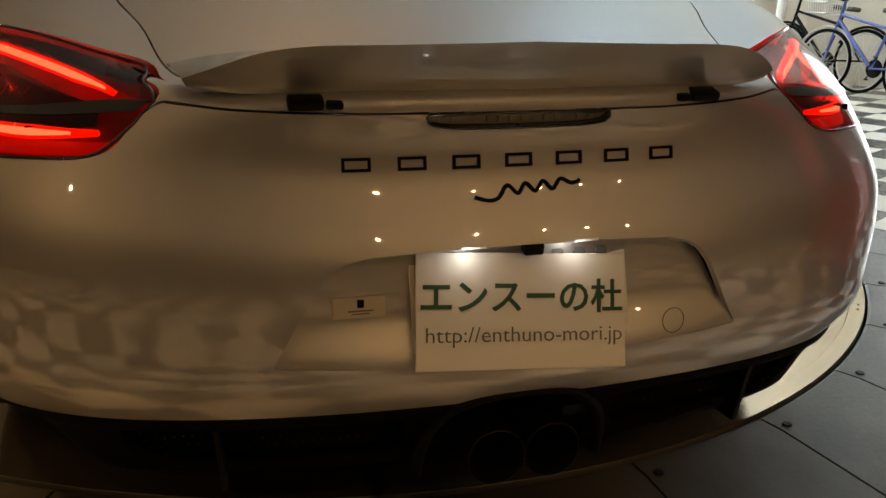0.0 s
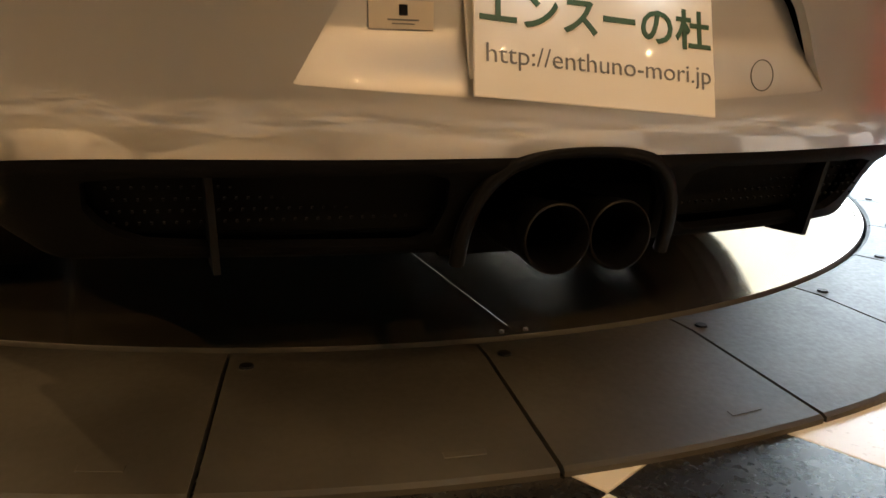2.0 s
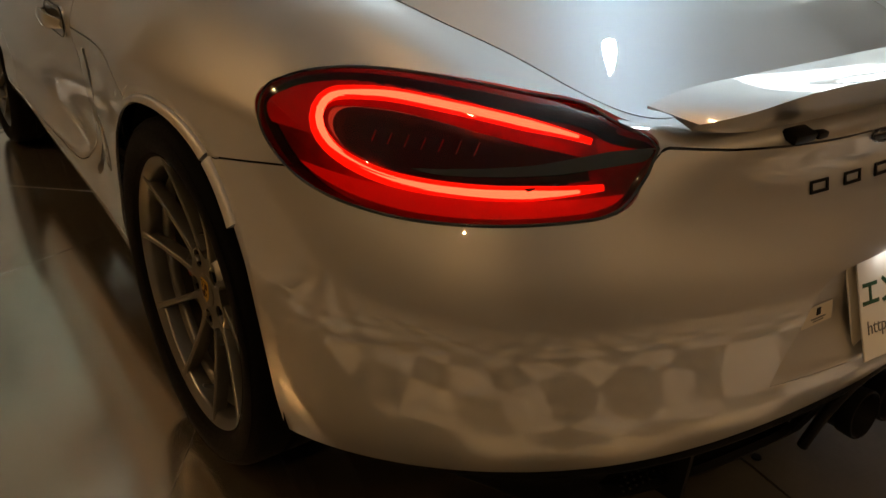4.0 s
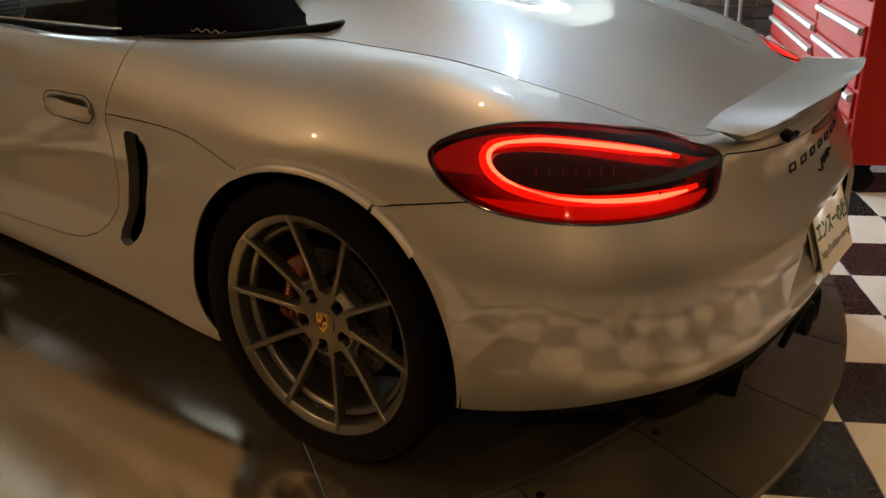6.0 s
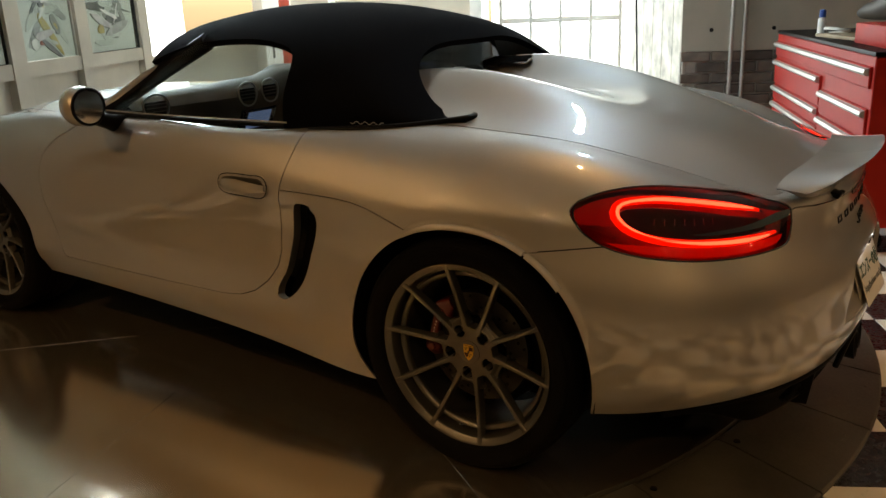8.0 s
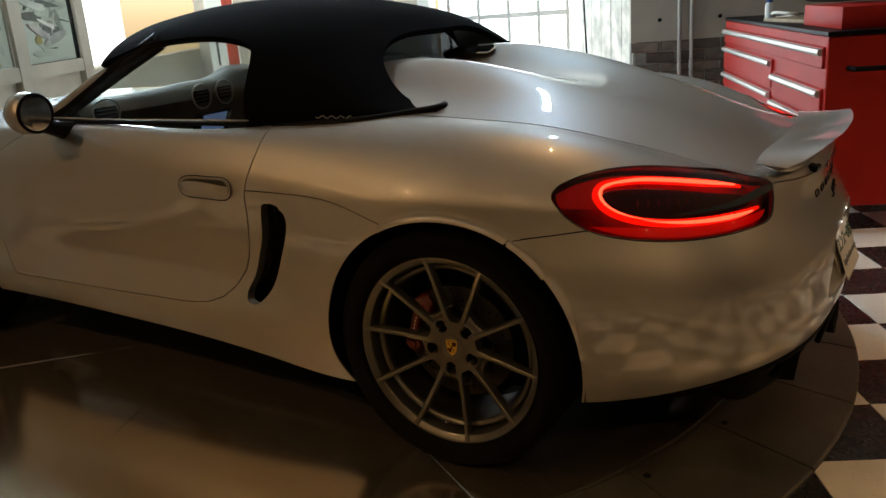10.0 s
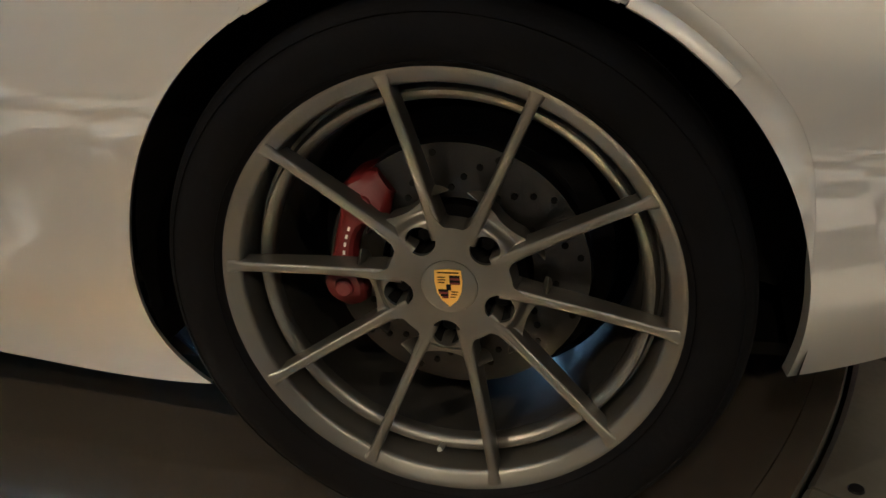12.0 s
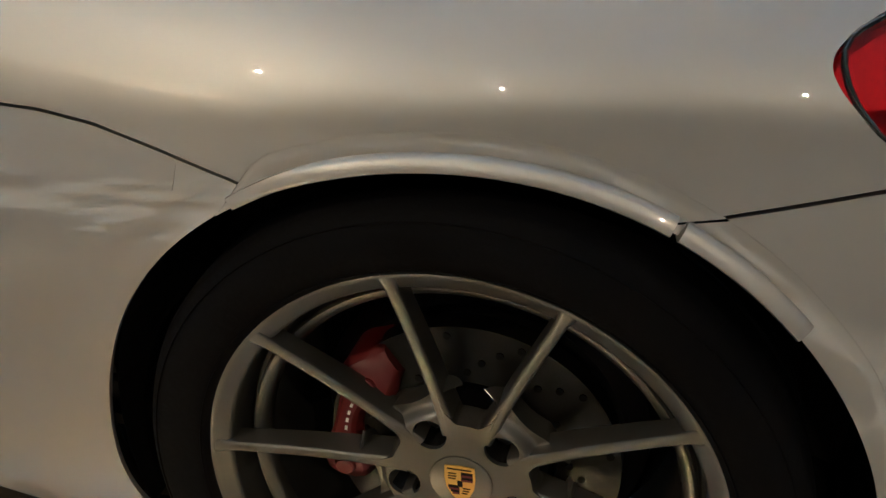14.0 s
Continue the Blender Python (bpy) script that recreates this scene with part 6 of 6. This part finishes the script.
for nm, size, at, mm in (("cloth", (.34, .006, 1.45), (0, 0, .98), WHITE_CARD), ("red_field", (.13, .008, 1.40), (.09, 0, .98), INKS[2]), ("dark_mark", (.03, .010, .5), (-.08, 0, 1.0), INKS[1]), ("foot", (.36, .20, .03), (0, 0, .015), BLACK), ("pole", (.02, .02, 1.75), (.0, .014, .875), ALU)):
    bm = bmesh.new()
    box(bm, size, pose(*at, 0, 0, 0) if nm else Matrix(), .003, 1)
    q = part(nm, bm, mm, bn)
bn.rotation_euler = (0, 0, radians(-35))
bm = bmesh.new()
tube(bm, [(5.31, 5.64, FLOOR_Z), (5.31, 5.64, 1.2), (5.31, 5.64, TOP)], .045, 16)
tagged(part("white_post", bm, WHITE_PAINT, smooth=40), "round white steel post beside the bicycles", "post")


def bicycle(label, frame_mat, guard_mat, m):
    bike = thing("bicycle", label, "bicycle", "parked bicycles")
    for y in (-.53, .53):
        bm = bmesh.new()
        tube(bm, [(0, y + .325 * math.cos(t), .345 + .325 * math.sin(t)) for t in np.linspace(0, math.tau, 44, endpoint=False)], .018, 8, closed=True)
        w = part("wheel", bm, RUBBER, bike, smooth=60)
        bm = bmesh.new()
        tube(bm, [(0, y + .300 * math.cos(t), .345 + .300 * math.sin(t)) for t in np.linspace(0, math.tau, 44, endpoint=False)], .010, 6, closed=True)
        part("rim", bm, ALU, w, smooth=60)
        for k in range(18):
            bm = bmesh.new()
            t = k * math.tau / 18
            tube(bm, [(.02 * (-1)**k, y + .02 * math.cos(t + 1), .345 + .02 * math.sin(t + 1)), (0, y + .298 * math.cos(t), .345 + .298 * math.sin(t))], .0022, 4)
            part("spoke", bm, ALU, w)
        bm = bmesh.new()
        tube(bm, [(0, y + .362 * math.cos(t), .345 + .362 * math.sin(t)) for t in np.linspace(.5, 2.9, 24)], .016, 6)
        part("mudguard", bm, guard_mat, bike, smooth=60)
    bm = bmesh.new()
    for p, q, r in (((0, .53, .345), (0, .42, .84), .016), ((0, .42, .84), (0, .40, .98), .016), ((0, .43, .78), (0, -.05, .32), .020), ((0, .42, .84), (0, -.16, .72), .016), ((0, -.05, .32), (0, -.20, .84), .016),
                    ((.03, -.53, .345), (.01, -.17, .70), .009), ((-.03, -.53, .345), (-.01, -.17, .70), .009), ((.03, -.53, .345), (.02, -.05, .32), .010), ((-.03, -.53, .345), (-.02, -.05, .32), .010)):
        tube(bm, [p, q], r, 8)
    part("frame", bm, frame_mat, bike, smooth=50)
    bm = bmesh.new()
    tube(bm, curve([(.29, .28, 1.02), (.22, .40, 1.05), (.08, .43, 1.0), (0, .42, .98), (-.08, .43, 1.0), (-.22, .40, 1.05), (-.29, .28, 1.02)], 24), .012, 8)
    part("handlebar", bm, BLACK, bike, smooth=50)
    bm = bmesh.new()
    box(bm, (.16, .26, .05), pose(0, -.22, .89, 4), .02, 3)
    part("saddle", bm, LEATHER, bike, smooth=50)
    bm = bmesh.new()
    lathe(bm, [(.05, 0), (.05, .09), (.055, .095), (.06, .09), (.06, 0)], 24, pose(0, -.05, .32))
    tube(bm, [(.07, -.05, .32), (.08, .05, .20), (.14, .05, .20)], .008, 6)
    tube(bm, [(-.06, -.05, .32), (-.07, -.15, .44), (-.13, -.15, .44)], .008, 6)
    part("crank", bm, BLACK, bike, smooth=40)
    bike.matrix_world = m
    return bike


BIKE_BLUE = mat("blue_frame_paint", (0.05, 0.08, 0.28), 0.3, 0, 0.5)
bicycle("black mountain bicycle leaning by the white post", BLACK, BLACK, pose(5.375, 5.06, FLOOR_Z, 0, 4, 13) @ Matrix.Scale(.86, 4))
blue = bicycle("blue bicycle with bright mudguards and a front basket", BIKE_BLUE, ALU, pose(5.21, 4.25, FLOOR_Z, 0, 4, 12) @ Matrix.Scale(.86, 4))
bm = bmesh.new()
for k in range(10):
    x = -.16 + .32 * k / 9
    tube(bm, [(x, .50, .84), (x * 1.1, .50, 1.06)], .004, 5)
    tube(bm, [(x, .74, .84), (x * 1.1, .78, 1.06)], .004, 5)
for z, s in ((.84, 1), (.95, 1.05), (1.06, 1.1)):
    tube(bm, [(-.16 * s, .50, z), (.16 * s, .50, z), (.16 * s, .76, z), (-.16 * s, .76, z)], .005, 5, closed=True)
part("basket", bm, ALU, blue, "wire front basket")

# ---- lamps ----
SHADE = mat("lamp_housing", (0.03, 0.03, 0.03), 0.5)
BULB = mat("warm_bulb", (1, 1, 1), 0.5, 0, 0, 0, bump=0, emit=(1.0, 0.80, 0.52), power=6.0)


def downlight(x, y, power):
    z = TOP - .10
    d = thing("ceiling_spot", "small warm ceiling spotlight in a dark housing", "lamp", "ceiling spotlights", at=(x, y, z))
    bm = bmesh.new()
    lathe(bm, [(-.005, .040), (.10, .040), (.10, .034), (.004, .030), (.004, 0)], 24, pose(0, 0, 0, 0, -90, 0))
    part("housing", bm, SHADE, d, smooth=40)
    bm = bmesh.new()
    bmesh.ops.create_circle(bm, cap_ends=True, segments=20, radius=.024, matrix=pose(0, 0, -.001, 180))
    part("bulb", bm, BULB, d)
    lamp("spot_light", "SPOT", pose(x, y, z - .012), power, WARM, radius=.018, cone=130)


for x, y, p in SPOTS:
    downlight(x, y, p)
# cool white ceiling fittings over the car
COOL = (0.48, 0.74, 1.0)
TUBE = mat("cool_lamp_panel", (1, 1, 1), 0.5, 0, 0, 0, bump=0, emit=COOL, power=5.0)
for x, y, p in TUBES:
    d = thing("ceiling_light", "short white ceiling light fitting with a cool lit panel", "ceiling light", "cool ceiling lights", at=(x, y, TOP - .06))
    d.rotation_euler = (0, 0, TH)
    bm = bmesh.new()
    box(bm, (.24, .16, .06), pose(0, 0, .03), .008)
    part("housing", bm, WHITE_PAINT, d)
    bm = bmesh.new()
    box(bm, (.17, .09, .006), pose(0, 0, -.004), .002, 1)
    part("diffuser", bm, TUBE, d)
    lamp("tube_light", "AREA", pose(x, y, TOP - .085, 0, 0, math.degrees(TH)), p, COOL, size=.17, size_y=.09)
for x in (-.085, .075):
    lamp("plate_light", "POINT", pose(x, -.906, .562), PLATE_W, (.95, .97, 1.0), radius=.006)
lamp("door_daylight", "AREA", ROOM @ pose(A1 + .08, -.26, 1.25) @ look((0, 0, 0), (-1, 0, -.05)), DOOR_W, DAY, size=1.4, size_y=2.4)

# ---- floor tiles ----
TS = .306
rngt = random.Random(7)


def tile_mesh(name, material):
    bm = bmesh.new()
    box(bm, (TS - .002, TS - .002, .008), Matrix(), .0012, 1)
    me = bpy.data.meshes.new(name)
    bm.to_mesh(me)
    bm.free()
    me.materials.append(material)
    return me


TILE_ANCHOR = ROOM.inverted() @ Vector((0.9784, -0.8661, 0))
me_w, me_b = tile_mesh("white_tile", TILE_W), tile_mesh("black_tile", TILE_B)
far_v, far_f = {0: [], 1: []}, {0: [], 1: []}
near = []
for i in range(-32, 34):
    for j in range(-20, 18):
        a, b = TILE_ANCHOR.x + (i + .5) * TS, TILE_ANCHOR.y + (j + .5) * TS
        if not (A0 - .1 < a < A1 + 2.3 and B0 - .05 < b < B1 + .1):
            continue
        w = ROOM @ Vector((a, b, 0))
        d = (Vector((w.x, w.y)) - Vector(TC)).length
        if d < TR + .05:
            continue
        near.append((abs(w.x - .8) + abs(w.y + .9), a, b, (i + j) % 2))
near.sort()
for n, (_, a, b, c) in enumerate(near):
    m = rm(a, b, FLOOR_Z - .004 + rngt.uniform(-.0004, .0004), rngt.uniform(-.1, .1))
    if n < 290:
        ob = new("white_tile" if c == 0 else "black_tile", me_w if c == 0 else me_b)
        ob.parent = floor
        ob.matrix_basis = m
    else:
        k = len(far_v[c])
        h = TS / 2 - .001
        for u, v, z in ((-h, -h, .004), (h, -h, .004), (h, h, .004), (-h, h, .004)):
            far_v[c].append(tuple(m @ Vector((u, v, z))))
        far_f[c].append((k, k + 1, k + 2, k + 3))
for c, nm, mm in ((0, "white_tiles", TILE_W), (1, "black_tiles", TILE_B)):
    ob = mesh_object(nm, far_v[c], far_f[c], mm, floor, None, False)
    tagged(ob, "", "", "", "stuff")
